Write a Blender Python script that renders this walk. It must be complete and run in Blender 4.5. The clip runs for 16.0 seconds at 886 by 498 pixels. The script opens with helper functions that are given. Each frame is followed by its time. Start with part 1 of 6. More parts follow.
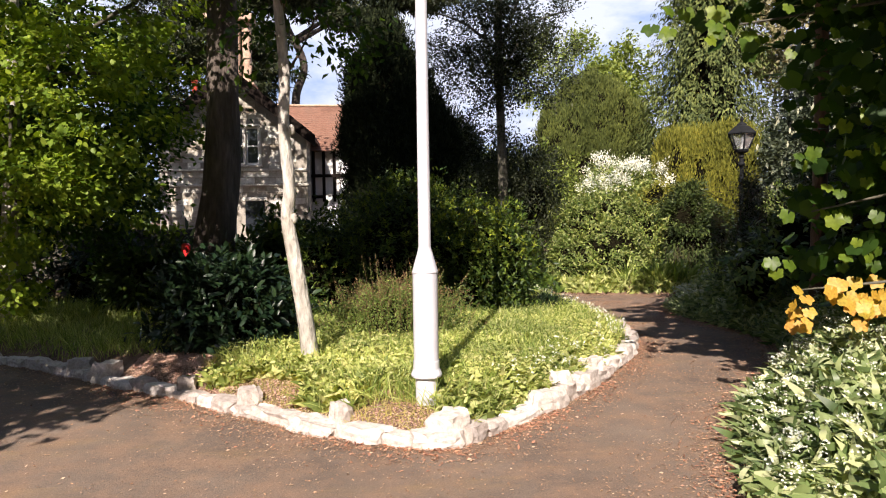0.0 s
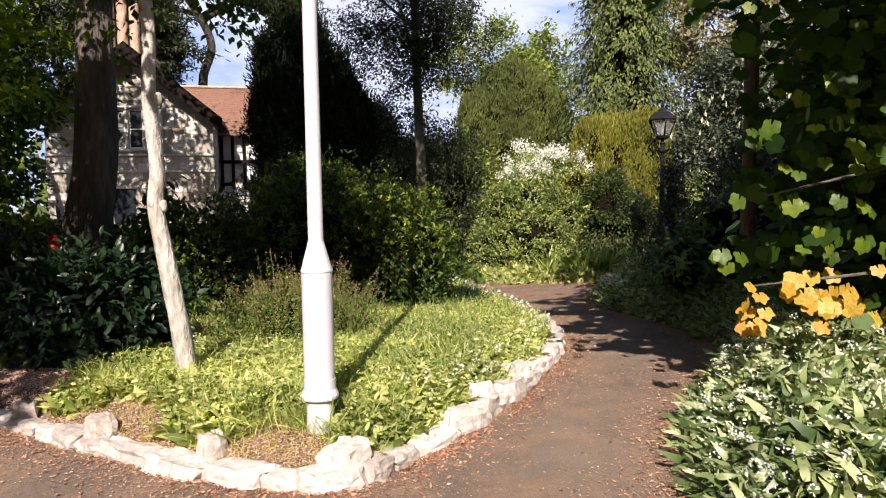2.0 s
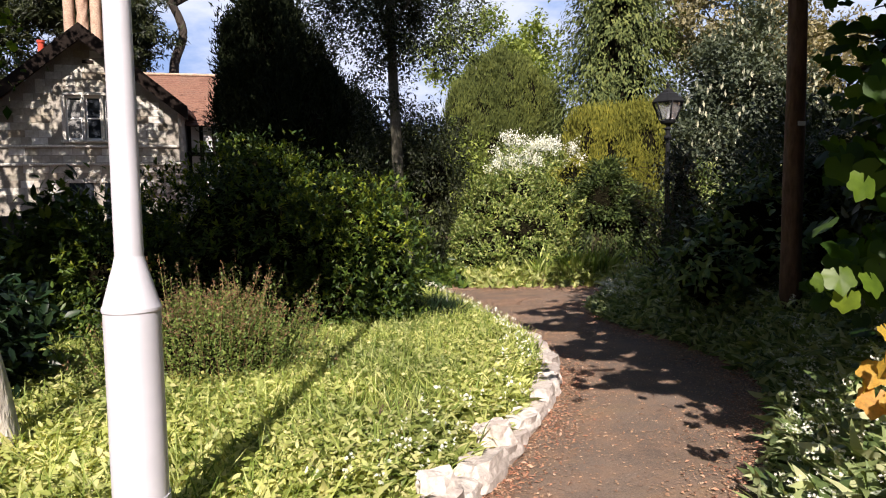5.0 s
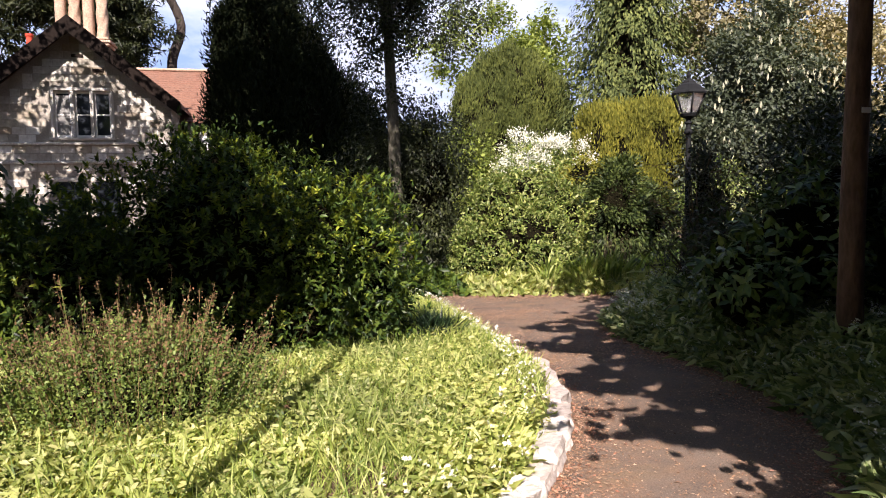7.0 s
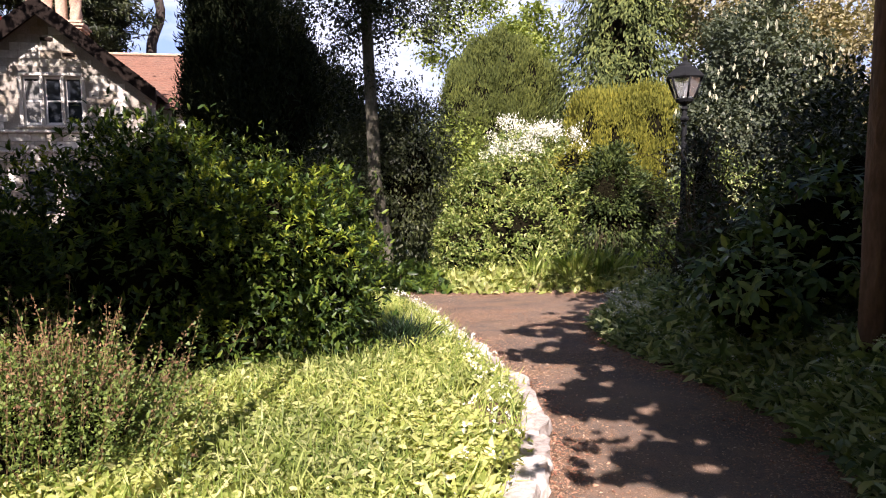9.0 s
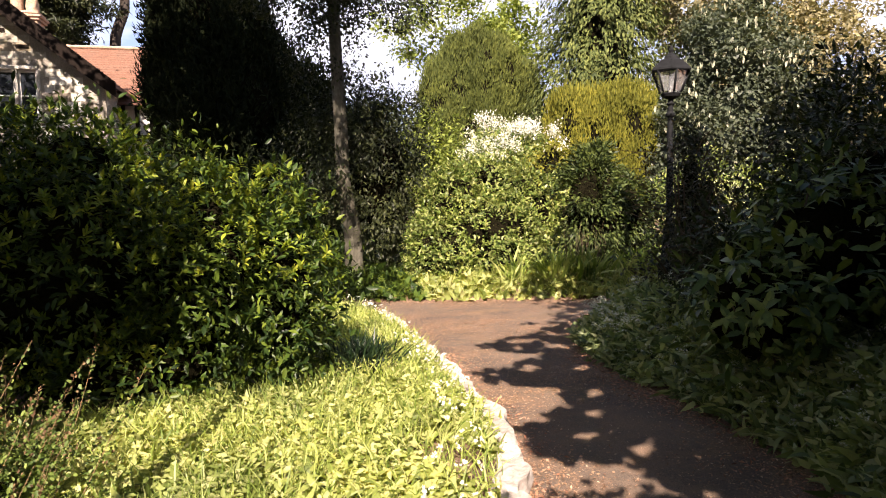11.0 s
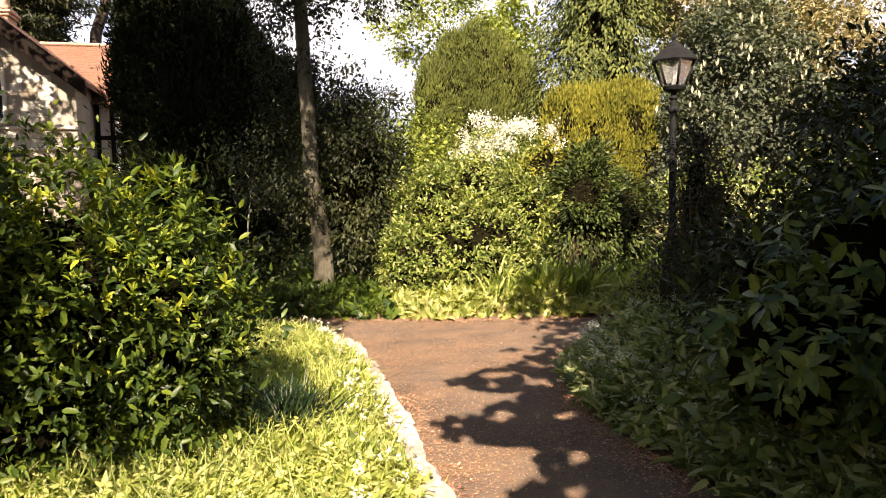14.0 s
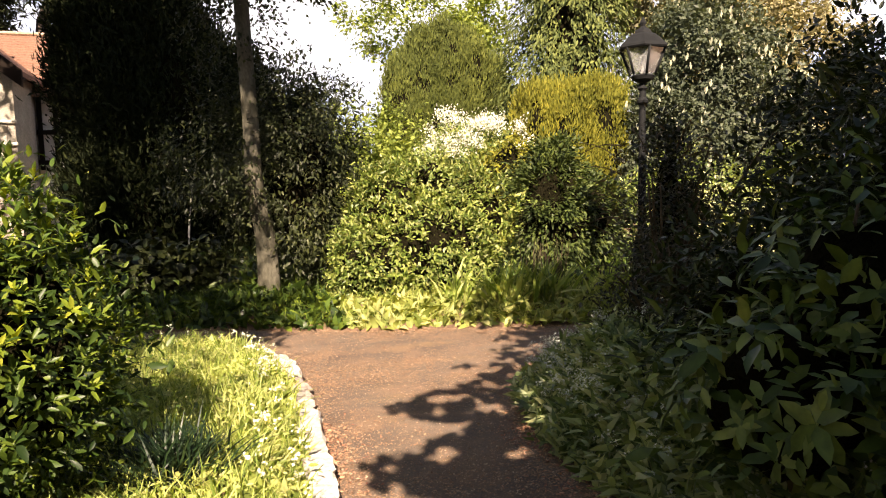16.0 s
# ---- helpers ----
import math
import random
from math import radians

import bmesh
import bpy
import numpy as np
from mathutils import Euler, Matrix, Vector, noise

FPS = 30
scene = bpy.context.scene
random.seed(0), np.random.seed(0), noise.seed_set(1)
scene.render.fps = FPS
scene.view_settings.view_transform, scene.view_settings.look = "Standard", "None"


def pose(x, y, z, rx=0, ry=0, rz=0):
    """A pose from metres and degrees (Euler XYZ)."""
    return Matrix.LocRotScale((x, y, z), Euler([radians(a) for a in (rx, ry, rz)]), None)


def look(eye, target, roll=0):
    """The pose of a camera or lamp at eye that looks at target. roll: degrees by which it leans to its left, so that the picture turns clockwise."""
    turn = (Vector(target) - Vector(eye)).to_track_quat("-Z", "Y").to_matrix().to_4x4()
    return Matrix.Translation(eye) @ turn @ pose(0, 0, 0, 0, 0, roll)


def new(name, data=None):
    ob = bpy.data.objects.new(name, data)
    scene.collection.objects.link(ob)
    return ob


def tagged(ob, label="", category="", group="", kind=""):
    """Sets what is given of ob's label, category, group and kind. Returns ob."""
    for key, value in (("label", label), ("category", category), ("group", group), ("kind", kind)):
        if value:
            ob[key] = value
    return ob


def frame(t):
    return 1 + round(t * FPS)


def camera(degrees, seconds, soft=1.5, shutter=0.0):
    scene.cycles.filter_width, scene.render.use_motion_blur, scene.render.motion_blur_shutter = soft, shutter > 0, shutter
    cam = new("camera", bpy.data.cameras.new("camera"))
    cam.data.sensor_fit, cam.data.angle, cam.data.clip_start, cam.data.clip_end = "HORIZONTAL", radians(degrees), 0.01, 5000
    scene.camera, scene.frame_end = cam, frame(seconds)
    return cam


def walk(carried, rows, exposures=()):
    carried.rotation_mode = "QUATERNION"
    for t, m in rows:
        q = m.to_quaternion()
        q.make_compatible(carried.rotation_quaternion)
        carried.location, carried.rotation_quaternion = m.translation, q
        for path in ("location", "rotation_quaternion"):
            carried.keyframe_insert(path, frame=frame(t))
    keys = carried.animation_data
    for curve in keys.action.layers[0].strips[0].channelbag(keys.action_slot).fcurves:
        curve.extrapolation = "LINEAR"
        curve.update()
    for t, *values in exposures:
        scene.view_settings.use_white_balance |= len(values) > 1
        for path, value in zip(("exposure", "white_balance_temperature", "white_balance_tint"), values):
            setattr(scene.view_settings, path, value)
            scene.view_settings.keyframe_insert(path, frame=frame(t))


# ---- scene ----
cam = camera(65.5, 16.0, soft=1.1)
METRES, EYE, TILT, LEAN, TURN = 7.4, 1.5, 0.0, 0.0, -6.4
ROWS = [
    (0.0, 0.0, 0.0, 0.0, -0.04, -2.7, 0.79),
    (0.5, -0.0002, 0.0328, -0.001, -1.06, -2.67, 0.82),
    (1.0, -0.0016, 0.0627, -0.0003, -4.54, -2.91, 0.83),
    (1.5, 0.0086, 0.0895, -0.0018, -6.59, -3.58, 0.87),
    (2.0, 0.0207, 0.115, -0.0022, -6.54, -3.74, 0.9),
    (2.5, 0.0266, 0.153, -0.0034, -6.84, -4.04, 0.94),
    (3.0, 0.0382, 0.1879, -0.005, -7.06, -4.02, 0.95),
    (3.5, 0.0541, 0.2224, -0.0037, -6.94, -4.09, 0.97),
    (4.0, 0.0589, 0.2624, -0.0054, -6.96, -4.09, 1.02),
    (4.5, 0.0698, 0.3034, -0.0073, -7.35, -4.1, 1.03),
    (7.0, 0.1234, 0.4831, -0.0029, -6.52, -4.21, 1.02),
    (7.5, 0.1299, 0.5088, -0.0033, -6.66, -4.11, 1.06),
    (8.0, 0.1485, 0.5315, -0.0014, -6.62, -4.14, 1.01),
    (8.5, 0.1594, 0.5509, -0.0013, -6.51, -4.5, 1.04),
    (9.0, 0.1643, 0.5809, 0.0026, -7.08, -5.17, 1.04),
    (9.5, 0.1684, 0.6034, 0.0047, -9.09, -5.2, 1.06),
    (12.0, 0.2227, 0.7285, 0.0084, -8.57, -5.43, 1.11),
    (12.5, 0.2417, 0.7484, 0.01, -8.44, -5.4, 1.13),
    (13.0, 0.2484, 0.7714, 0.0094, -8.34, -5.3, 1.13),
    (13.5, 0.2524, 0.804, 0.0121, -8.66, -5.3, 1.14),
    (14.0, 0.2651, 0.8284, 0.0101, -8.69, -5.22, 1.14),
    (14.5, 0.2861, 0.8504, 0.0125, -8.54, -5.21, 1.18),
    (15.0, 0.2985, 0.8713, 0.0109, -8.55, -5.18, 1.18),
    (15.5, 0.306, 0.9012, 0.0123, -9.78, -5.41, 1.18),
    (16.0, 0.3177, 0.9289, 0.0106, -10.96, -5.53, 1.19),
]
EXPOSURES = [(0.0, 1.15, 6250, 20), (4.5, 0.99, 6100, 20), (7.0, 1.31, 6100, 25), (9.5, 1.49, 6050, 29), (12.0, 1.71, 7250, 22), (16.0, 1.79, 7550, 22)]
walk(cam, [(t, pose(0, 0, EYE, TILT, LEAN, TURN) @ pose(METRES * x, METRES * y, METRES * z, 90 + pitch, roll, yaw)) for t, x, y, z, yaw, pitch, roll in ROWS], EXPOSURES)

# ---- world and sun ----
SUN_EL, SHADOW = radians(38), Vector((0.29, 0.957, 0)).normalized()
world = bpy.data.worlds.new("sky")
scene.world = world
world.use_nodes = True
wn = world.node_tree
sky = wn.nodes.new("ShaderNodeTexSky")
sky.sky_type = 'NISHITA'
sky.sun_disc = False
sky.sun_elevation, sky.sun_rotation = SUN_EL, radians(197)
sky.air_density, sky.dust_density = 1.0, 1.2
wn.nodes["Background"].inputs["Strength"].default_value = 0.057
wn.links.new(sky.outputs[0], wn.nodes["Background"].inputs["Color"])
sun = new("sun", bpy.data.lights.new("sun", 'SUN'))
sun.data.energy, sun.data.angle, sun.data.color = 5.0, radians(0.45), (1.0, 0.90, 0.74)
sun.matrix_world = look((-SHADOW.x * 30, -SHADOW.y * 30, 30 * math.tan(SUN_EL)), (0, 0, 0))

rng = np.random.default_rng(7)


# ---- materials ----
def nodes_of(name):
    m = bpy.data.materials.new(name)
    m.use_nodes = True
    nt = m.node_tree
    return m, nt, nt.nodes["Principled BSDF"]


def ramp(nt, stops):
    r = nt.nodes.new("ShaderNodeValToRGB")
    e = r.color_ramp.elements
    while len(e) < len(stops):
        e.new(0.5)
    for el, (p, c) in zip(e, stops):
        el.position, el.color = p, (*c, 1)
    return r


def noise_node(nt, scale, detail=4, rough=0.6, coord="Object", stretch=None):
    tc = nt.nodes.new("ShaderNodeNewGeometry" if coord == "Position" else "ShaderNodeTexCoord")
    n = nt.nodes.new("ShaderNodeTexNoise")
    n.inputs["Scale"].default_value, n.inputs["Detail"].default_value, n.inputs["Roughness"].default_value = scale, detail, rough
    if stretch:
        mp = nt.nodes.new("ShaderNodeMapping")
        mp.inputs["Scale"].default_value = stretch
        nt.links.new(tc.outputs[coord], mp.inputs[0])
        nt.links.new(mp.outputs[0], n.inputs["Vector"])
    else:
        nt.links.new(tc.outputs[coord], n.inputs["Vector"])
    return n


def mix_rgb(nt, a, b, fac, kind='MIX'):
    m = nt.nodes.new("ShaderNodeMix")
    m.data_type, m.blend_type = 'RGBA', kind
    for sock, v in ((m.inputs[0], fac), (m.inputs[6], a), (m.inputs[7], b)):
        if hasattr(v, "is_linked"):
            nt.links.new(v, sock)
        else:
            sock.default_value = v if isinstance(v, float) else (*v, 1)
    return m.outputs[2]


def bump(nt, bsdf, height, strength, dist):
    b = nt.nodes.new("ShaderNodeBump")
    b.inputs["Strength"].default_value, b.inputs["Distance"].default_value = strength, dist
    nt.links.new(height, b.inputs["Height"])
    nt.links.new(b.outputs[0], bsdf.inputs["Normal"])


def leaf_mat(name, cols, rough=0.5, trans=0.35, spec=0.4, patch=0.8, by_object=False):
    """Leaf: colour by leaf, patches over the plant, light shining through."""
    m, nt, p = nodes_of(name)
    if by_object:
        g = nt.nodes.new("ShaderNodeObjectInfo").outputs["Random"]
    else:
        g = nt.nodes.new("ShaderNodeNewGeometry").outputs["Random Per Island"]
    n = len(cols)
    r = ramp(nt, [(i / max(1, n - 1), c) for i, c in enumerate(cols)])
    nt.links.new(g, r.inputs[0])
    nz = noise_node(nt, patch, 3)
    tone = ramp(nt, [(0.3, (0.62, 0.66, 0.6)), (0.7, (1.25, 1.2, 1.0))])
    nt.links.new(nz.outputs[0], tone.inputs[0])
    col = mix_rgb(nt, r.outputs[0], tone.outputs[0], 1.0, 'MULTIPLY')
    nt.links.new(col, p.inputs["Base Color"])
    p.inputs["Roughness"].default_value = rough
    p.inputs["Specular IOR Level"].default_value = spec
    if trans:
        tr = nt.nodes.new("ShaderNodeBsdfTranslucent")
        tc = mix_rgb(nt, col, (1.5, 1.45, 0.5), 1.0, 'MULTIPLY')
        nt.links.new(tc, tr.inputs[0])
        mx = nt.nodes.new("ShaderNodeMixShader")
        mx.inputs[0].default_value = trans
        nt.links.new(p.outputs[0], mx.inputs[1])
        nt.links.new(tr.outputs[0], mx.inputs[2])
        nt.links.new(mx.outputs[0], nt.nodes["Material Output"].inputs["Surface"])
    return m


def rough_mat(name, cols, scale, fine, strength=0.5, dist=0.02, rough=0.85, stretch=None, spec=0.3):
    """Two scales of mottling with relief."""
    m, nt, p = nodes_of(name)
    a = noise_node(nt, scale, 5, 0.65, stretch=stretch)
    r = ramp(nt, [(0.28 + 0.44 * i / (len(cols) - 1), c) for i, c in enumerate(cols)])
    nt.links.new(a.outputs[0], r.inputs[0])
    f = noise_node(nt, fine, 3, 0.6, stretch=stretch)
    fr = ramp(nt, [(0.3, (0.65, 0.65, 0.65)), (0.7, (1.25, 1.25, 1.25))])
    nt.links.new(f.outputs[0], fr.inputs[0])
    nt.links.new(mix_rgb(nt, r.outputs[0], fr.outputs[0], 1.0, 'MULTIPLY'), p.inputs["Base Color"])
    p.inputs["Roughness"].default_value, p.inputs["Specular IOR Level"].default_value = rough, spec
    bump(nt, p, f.outputs[0], strength, dist)
    return m


def plain_mat(name, col, rough=0.5, metal=0.0, vary=0.15, scale=6.0):
    m, nt, p = nodes_of(name)
    n = noise_node(nt, scale, 5)
    r = ramp(nt, [(0.3, tuple(c * (1 - vary) for c in col)), (0.7, tuple(min(1, c * (1 + vary)) for c in col))])
    nt.links.new(n.outputs[0], r.inputs[0])
    nt.links.new(r.outputs[0], p.inputs["Base Color"])
    p.inputs["Roughness"].default_value, p.inputs["Metallic"].default_value = rough, metal
    p.inputs["Specular IOR Level"].default_value = 0.08 if rough >= 0.7 else 0.5
    return m


def island_mat(name, cols, rough=0.85, fine=40, by_object=False, coord="Object"):
    m, nt, p = nodes_of(name)
    g = (nt.nodes.new("ShaderNodeObjectInfo").outputs["Random"] if by_object else nt.nodes.new("ShaderNodeNewGeometry").outputs["Random Per Island"])
    r = ramp(nt, [(i / (len(cols) - 1), c) for i, c in enumerate(cols)])
    nt.links.new(g, r.inputs[0])
    f = noise_node(nt, fine, 5, 0.68, coord)
    fr = ramp(nt, [(0.3, (0.62, 0.6, 0.56)), (0.68, (1.2, 1.2, 1.2))])
    nt.links.new(f.outputs[0], fr.inputs[0])
    nt.links.new(mix_rgb(nt, r.outputs[0], fr.outputs[0], 1.0, 'MULTIPLY'), p.inputs["Base Color"])
    p.inputs["Roughness"].default_value = rough
    bump(nt, p, f.outputs[0], 0.6, 0.02)
    return m


M_ASPHALT, _nt, _p = nodes_of("asphalt")
_a, _b, _f = noise_node(_nt, 0.7, 6, 0.7), noise_node(_nt, 2.6, 5, 0.7), noise_node(_nt, 110, 3)
_r = ramp(_nt, [(0.3, (0.105, 0.078, 0.06)), (0.7, (0.195, 0.15, 0.115))])
_d = ramp(_nt, [(0.44, (0, 0, 0)), (0.64, (0.8, 0.8, 0.8))])
_g = ramp(_nt, [(0.3, (0.6, 0.6, 0.6)), (0.72, (1.35, 1.35, 1.35))])
_nt.links.new(_a.outputs[0], _r.inputs[0]), _nt.links.new(_b.outputs[0], _d.inputs[0]), _nt.links.new(_f.outputs[0], _g.inputs[0])
_c = mix_rgb(_nt, _r.outputs[0], (0.23, 0.15, 0.10), _d.outputs[0])
_o = noise_node(_nt, 1.3, 6, 0.75, stretch=(0.6, 1.6, 1))
_or = ramp(_nt, [(0.54, (0, 0, 0)), (0.72, (0.45, 0.45, 0.45))])
_s = noise_node(_nt, 42, 4, 0.7)
_sr = ramp(_nt, [(0.62, (0, 0, 0)), (0.72, (0.6, 0.6, 0.6))])
_nt.links.new(_o.outputs[0], _or.inputs[0]), _nt.links.new(_s.outputs[0], _sr.inputs[0])
_c = mix_rgb(_nt, _c, (0.27, 0.175, 0.075), _or.outputs[0])
_c = mix_rgb(_nt, _c, (0.36, 0.27, 0.21), _sr.outputs[0])
_nt.links.new(mix_rgb(_nt, _c, _g.outputs[0], 1.0, 'MULTIPLY'), _p.inputs["Base Color"])
_p.inputs["Roughness"].default_value, _p.inputs["Specular IOR Level"].default_value = 0.88, 0.3
bump(_nt, _p, _f.outputs[0], 0.6, 0.008)
M_SOIL = rough_mat("soil", [(0.07, 0.042, 0.027), (0.17, 0.105, 0.07), (0.28, 0.185, 0.125)], 2.2, 30, 0.9, 0.04, 0.95)
M_LITTER = island_mat("leaf_litter", [(0.14, 0.075, 0.045), (0.30, 0.165, 0.095), (0.44, 0.28, 0.165), (0.22, 0.115, 0.065), (0.56, 0.42, 0.29)], 0.8)
M_LITTER_RED = island_mat("red_leaf_litter", [(0.20, 0.08, 0.05), (0.40, 0.18, 0.10), (0.52, 0.29, 0.18), (0.30, 0.12, 0.07), (0.58, 0.40, 0.28)], 0.8)
M_LITTER_DRY = island_mat("dry_leaf_litter", [(0.42, 0.20, 0.13), (0.62, 0.38, 0.28), (0.72, 0.52, 0.42), (0.54, 0.30, 0.20), (0.74, 0.60, 0.52)], 0.8)
M_STONE = island_mat("rough_stone", [(0.36, 0.31, 0.28), (0.50, 0.45, 0.41), (0.63, 0.59, 0.55)], 0.9, 24, True, "Position")
M_ASHLAR = island_mat("ashlar", [(0.17, 0.13, 0.085), (0.50, 0.48, 0.42), (0.66, 0.65, 0.60), (0.25, 0.205, 0.14), (0.60, 0.59, 0.54), (0.37, 0.34, 0.27)], 0.9, 5, by_object=True)
M_MORTAR = rough_mat("mortar", [(0.24, 0.215, 0.175), (0.38, 0.35, 0.30)], 2, 30)
# stone colour lowered to put the garden wall's shade into it
M_OLDWALL = rough_mat("shade_dark_mossy_stone", [(0.03, 0.03, 0.02), (0.08, 0.07, 0.055), (0.14, 0.125, 0.10)], 2.5, 12, 0.9, 0.05)
M_DRESSED = rough_mat("dressed_stone", [(0.5, 0.48, 0.42), (0.64, 0.62, 0.56)], 2, 25, 0.3)
M_POST = plain_mat("grey_post_paint", (0.52, 0.52, 0.56), 0.45, 0.0, 0.07, 5)
M_BLACK = plain_mat("black_iron_paint", (0.014, 0.015, 0.016), 0.7, 0.0, 0.3)
M_BARK_PALE = rough_mat("pale_bark", [(0.10, 0.08, 0.055), (0.34, 0.31, 0.26), (0.48, 0.45, 0.40), (0.60, 0.57, 0.52)], 5.0, 26, 0.9, 0.03, 0.85, (1, 1, 0.35))
M_BARK_DARK = rough_mat("dark_bark", [(0.022, 0.017, 0.013), (0.045, 0.035, 0.028), (0.085, 0.07, 0.06)], 2.5, 16, 1.0, 0.06, 0.9, (1, 1, 0.25))
M_BARK_BROWN = rough_mat("furrowed_brown_bark", [(0.04, 0.031, 0.025), (0.085, 0.068, 0.056), (0.15, 0.125, 0.105)], 2.5, 16, 1.0, 0.06, 0.9, (1, 1, 0.25))
M_BARK_GREY = rough_mat("grey_bark", [(0.04, 0.037, 0.026), (0.075, 0.07, 0.05), (0.14, 0.13, 0.10)], 1.6, 30, 0.45, 0.02, 0.9, (1, 1, 0.5))
M_BARK_RED = rough_mat("reddish_bark", [(0.06, 0.035, 0.025), (0.13, 0.075, 0.05), (0.17, 0.11, 0.08)], 2.5, 26, 0.8, 0.03, 0.9, (1, 1, 0.3))
# near-black: the inner shade of dense plants is put into this colour
M_CORE = rough_mat("inner_shade", [(0.006, 0.006, 0.003), (0.016, 0.014, 0.008)], 3, 30, 1.0, 0.06, 1.0, spec=0.0)
M_TWIG = plain_mat("twig", (0.10, 0.075, 0.05), 0.9, 0, 0.35, 12)
M_ROOF = rough_mat("red_roof_tile", [(0.13, 0.066, 0.045), (0.21, 0.11, 0.075), (0.18, 0.105, 0.075)], 1.2, 18, 0.4)
M_BARGE = plain_mat("dark_stained_timber", (0.013, 0.009, 0.007), 0.8)
M_TERRA = rough_mat("terracotta_brick", [(0.34, 0.22, 0.15), (0.50, 0.37, 0.27)], 2.5, 20, 0.4)
M_POT = plain_mat("red_clay", (0.45, 0.07, 0.04), 0.7)
M_WHITE = plain_mat("white_paint", (0.78, 0.77, 0.74), 0.5, 0, 0.05)
M_CURTAIN = plain_mat("net_curtain", (0.22, 0.22, 0.21), 0.9, 0, 0.3, 25)
M_REDPAINT = plain_mat("red_paint", (0.6, 0.02, 0.02), 0.4)
M_DARKROOM = plain_mat("dark_room", (0.02, 0.02, 0.02), 0.9)
M_GLASS, _nt, _p = nodes_of("window_glass")
_p.inputs["Base Color"].default_value = (0.02, 0.024, 0.03, 1)
_p.inputs["Roughness"].default_value = 0.06
_n = noise_node(_nt, 3.0, 2)
bump(_nt, _p, _n.outputs[0], 0.05, 0.02)
M_LAMPGLASS, _nt, _p = nodes_of("frosted_lamp_glass")
_p.inputs["Base Color"].default_value = (0.78, 0.8, 0.82, 1)
_p.inputs["Roughness"].default_value = 0.18
_p.inputs["Transmission Weight"].default_value = 0.93

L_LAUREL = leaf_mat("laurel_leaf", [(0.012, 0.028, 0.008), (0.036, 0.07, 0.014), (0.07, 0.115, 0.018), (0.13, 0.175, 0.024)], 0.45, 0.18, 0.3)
L_RHODO = leaf_mat("rhododendron_leaf", [(0.012, 0.02, 0.006), (0.028, 0.044, 0.012), (0.06, 0.08, 0.022)], 0.45, 0.12, 0.25)
L_LAUREL_TIP = leaf_mat("laurel_lit_new_leaf", [(0.09, 0.15, 0.02), (0.20, 0.265, 0.032), (0.35, 0.37, 0.055)], 0.45, 0.35, 0.3)
L_DARK = leaf_mat("dark_glossy_leaf", [(0.006, 0.016, 0.008), (0.012, 0.03, 0.013), (0.026, 0.048, 0.018)], 0.4, 0.08, 0.4)
L_YEW = leaf_mat("yew_needles", [(0.009, 0.014, 0.007), (0.015, 0.022, 0.010), (0.026, 0.034, 0.013)], 0.8, 0.03, 0.1)
L_CYPRESS = leaf_mat("cypress_needles", [(0.04, 0.055, 0.015), (0.075, 0.094, 0.022), (0.115, 0.135, 0.033)], 0.7, 0.1, 0.2, 0.3)
L_GOLD = leaf_mat("golden_yew_needles", [(0.08, 0.088, 0.014), (0.15, 0.155, 0.022), (0.23, 0.22, 0.036)], 0.7, 0.15, 0.2, 0.5)
L_SPRUCE = leaf_mat("conifer_needles", [(0.04, 0.06, 0.02), (0.095, 0.12, 0.038), (0.17, 0.195, 0.065)], 0.7, 0.1, 0.2, 0.4)
L_HOLM = leaf_mat("small_evergreen_leaf", [(0.012, 0.017, 0.007), (0.023, 0.032, 0.012), (0.05, 0.06, 0.021)], 0.5, 0.15, 0.3)
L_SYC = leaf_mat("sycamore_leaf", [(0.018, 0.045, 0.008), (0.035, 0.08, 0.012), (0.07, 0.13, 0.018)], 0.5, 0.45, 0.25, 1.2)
L_SYC_OB = leaf_mat("sycamore_lit_leaf", [(0.05, 0.10, 0.012), (0.11, 0.18, 0.02), (0.20, 0.27, 0.03)], 0.45, 0.5, 0.4, 1.2, True)
L_YELLOW = leaf_mat("yellow_sycamore_leaf", [(0.44, 0.27, 0.035), (0.52, 0.31, 0.06), (0.42, 0.33, 0.05), (0.50, 0.24, 0.05)], 0.5, 0.35, 0.4, 6, True)
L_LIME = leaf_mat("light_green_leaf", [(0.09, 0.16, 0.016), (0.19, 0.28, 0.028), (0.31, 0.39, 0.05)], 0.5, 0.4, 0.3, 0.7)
L_BANK = leaf_mat("bank_shrub_leaf", [(0.05, 0.088, 0.02), (0.115, 0.168, 0.036), (0.215, 0.265, 0.068), (0.40, 0.42, 0.19)], 0.42, 0.2, 0.4, 1.6)
L_PALE = leaf_mat("cream_edged_leaf", [(0.08, 0.12, 0.03), (0.24, 0.28, 0.10), (0.46, 0.48, 0.27), (0.60, 0.60, 0.42)], 0.45, 0.15, 0.35, 1.6)
L_FROND = leaf_mat("dark_layered_frond", [(0.02, 0.035, 0.012), (0.045, 0.07, 0.02), (0.10, 0.13, 0.035)], 0.5, 0.12, 0.3, 1.5)
L_SPOTTED = leaf_mat("spotted_laurel_leaf", [(0.03, 0.06, 0.018), (0.065, 0.115, 0.03), (0.12, 0.18, 0.05), (0.22, 0.27, 0.09)], 0.45, 0.12, 0.3, 14)
L_RUSSET = leaf_mat("small_russet_leaf", [(0.02, 0.022, 0.012), (0.045, 0.04, 0.022), (0.085, 0.06, 0.035), (0.05, 0.065, 0.025)], 0.45, 0.12, 0.35)
L_OLIVE = leaf_mat("olive_shrub_leaf", [(0.05, 0.085, 0.02), (0.11, 0.165, 0.04), (0.21, 0.27, 0.075)], 0.5, 0.25, 0.3)
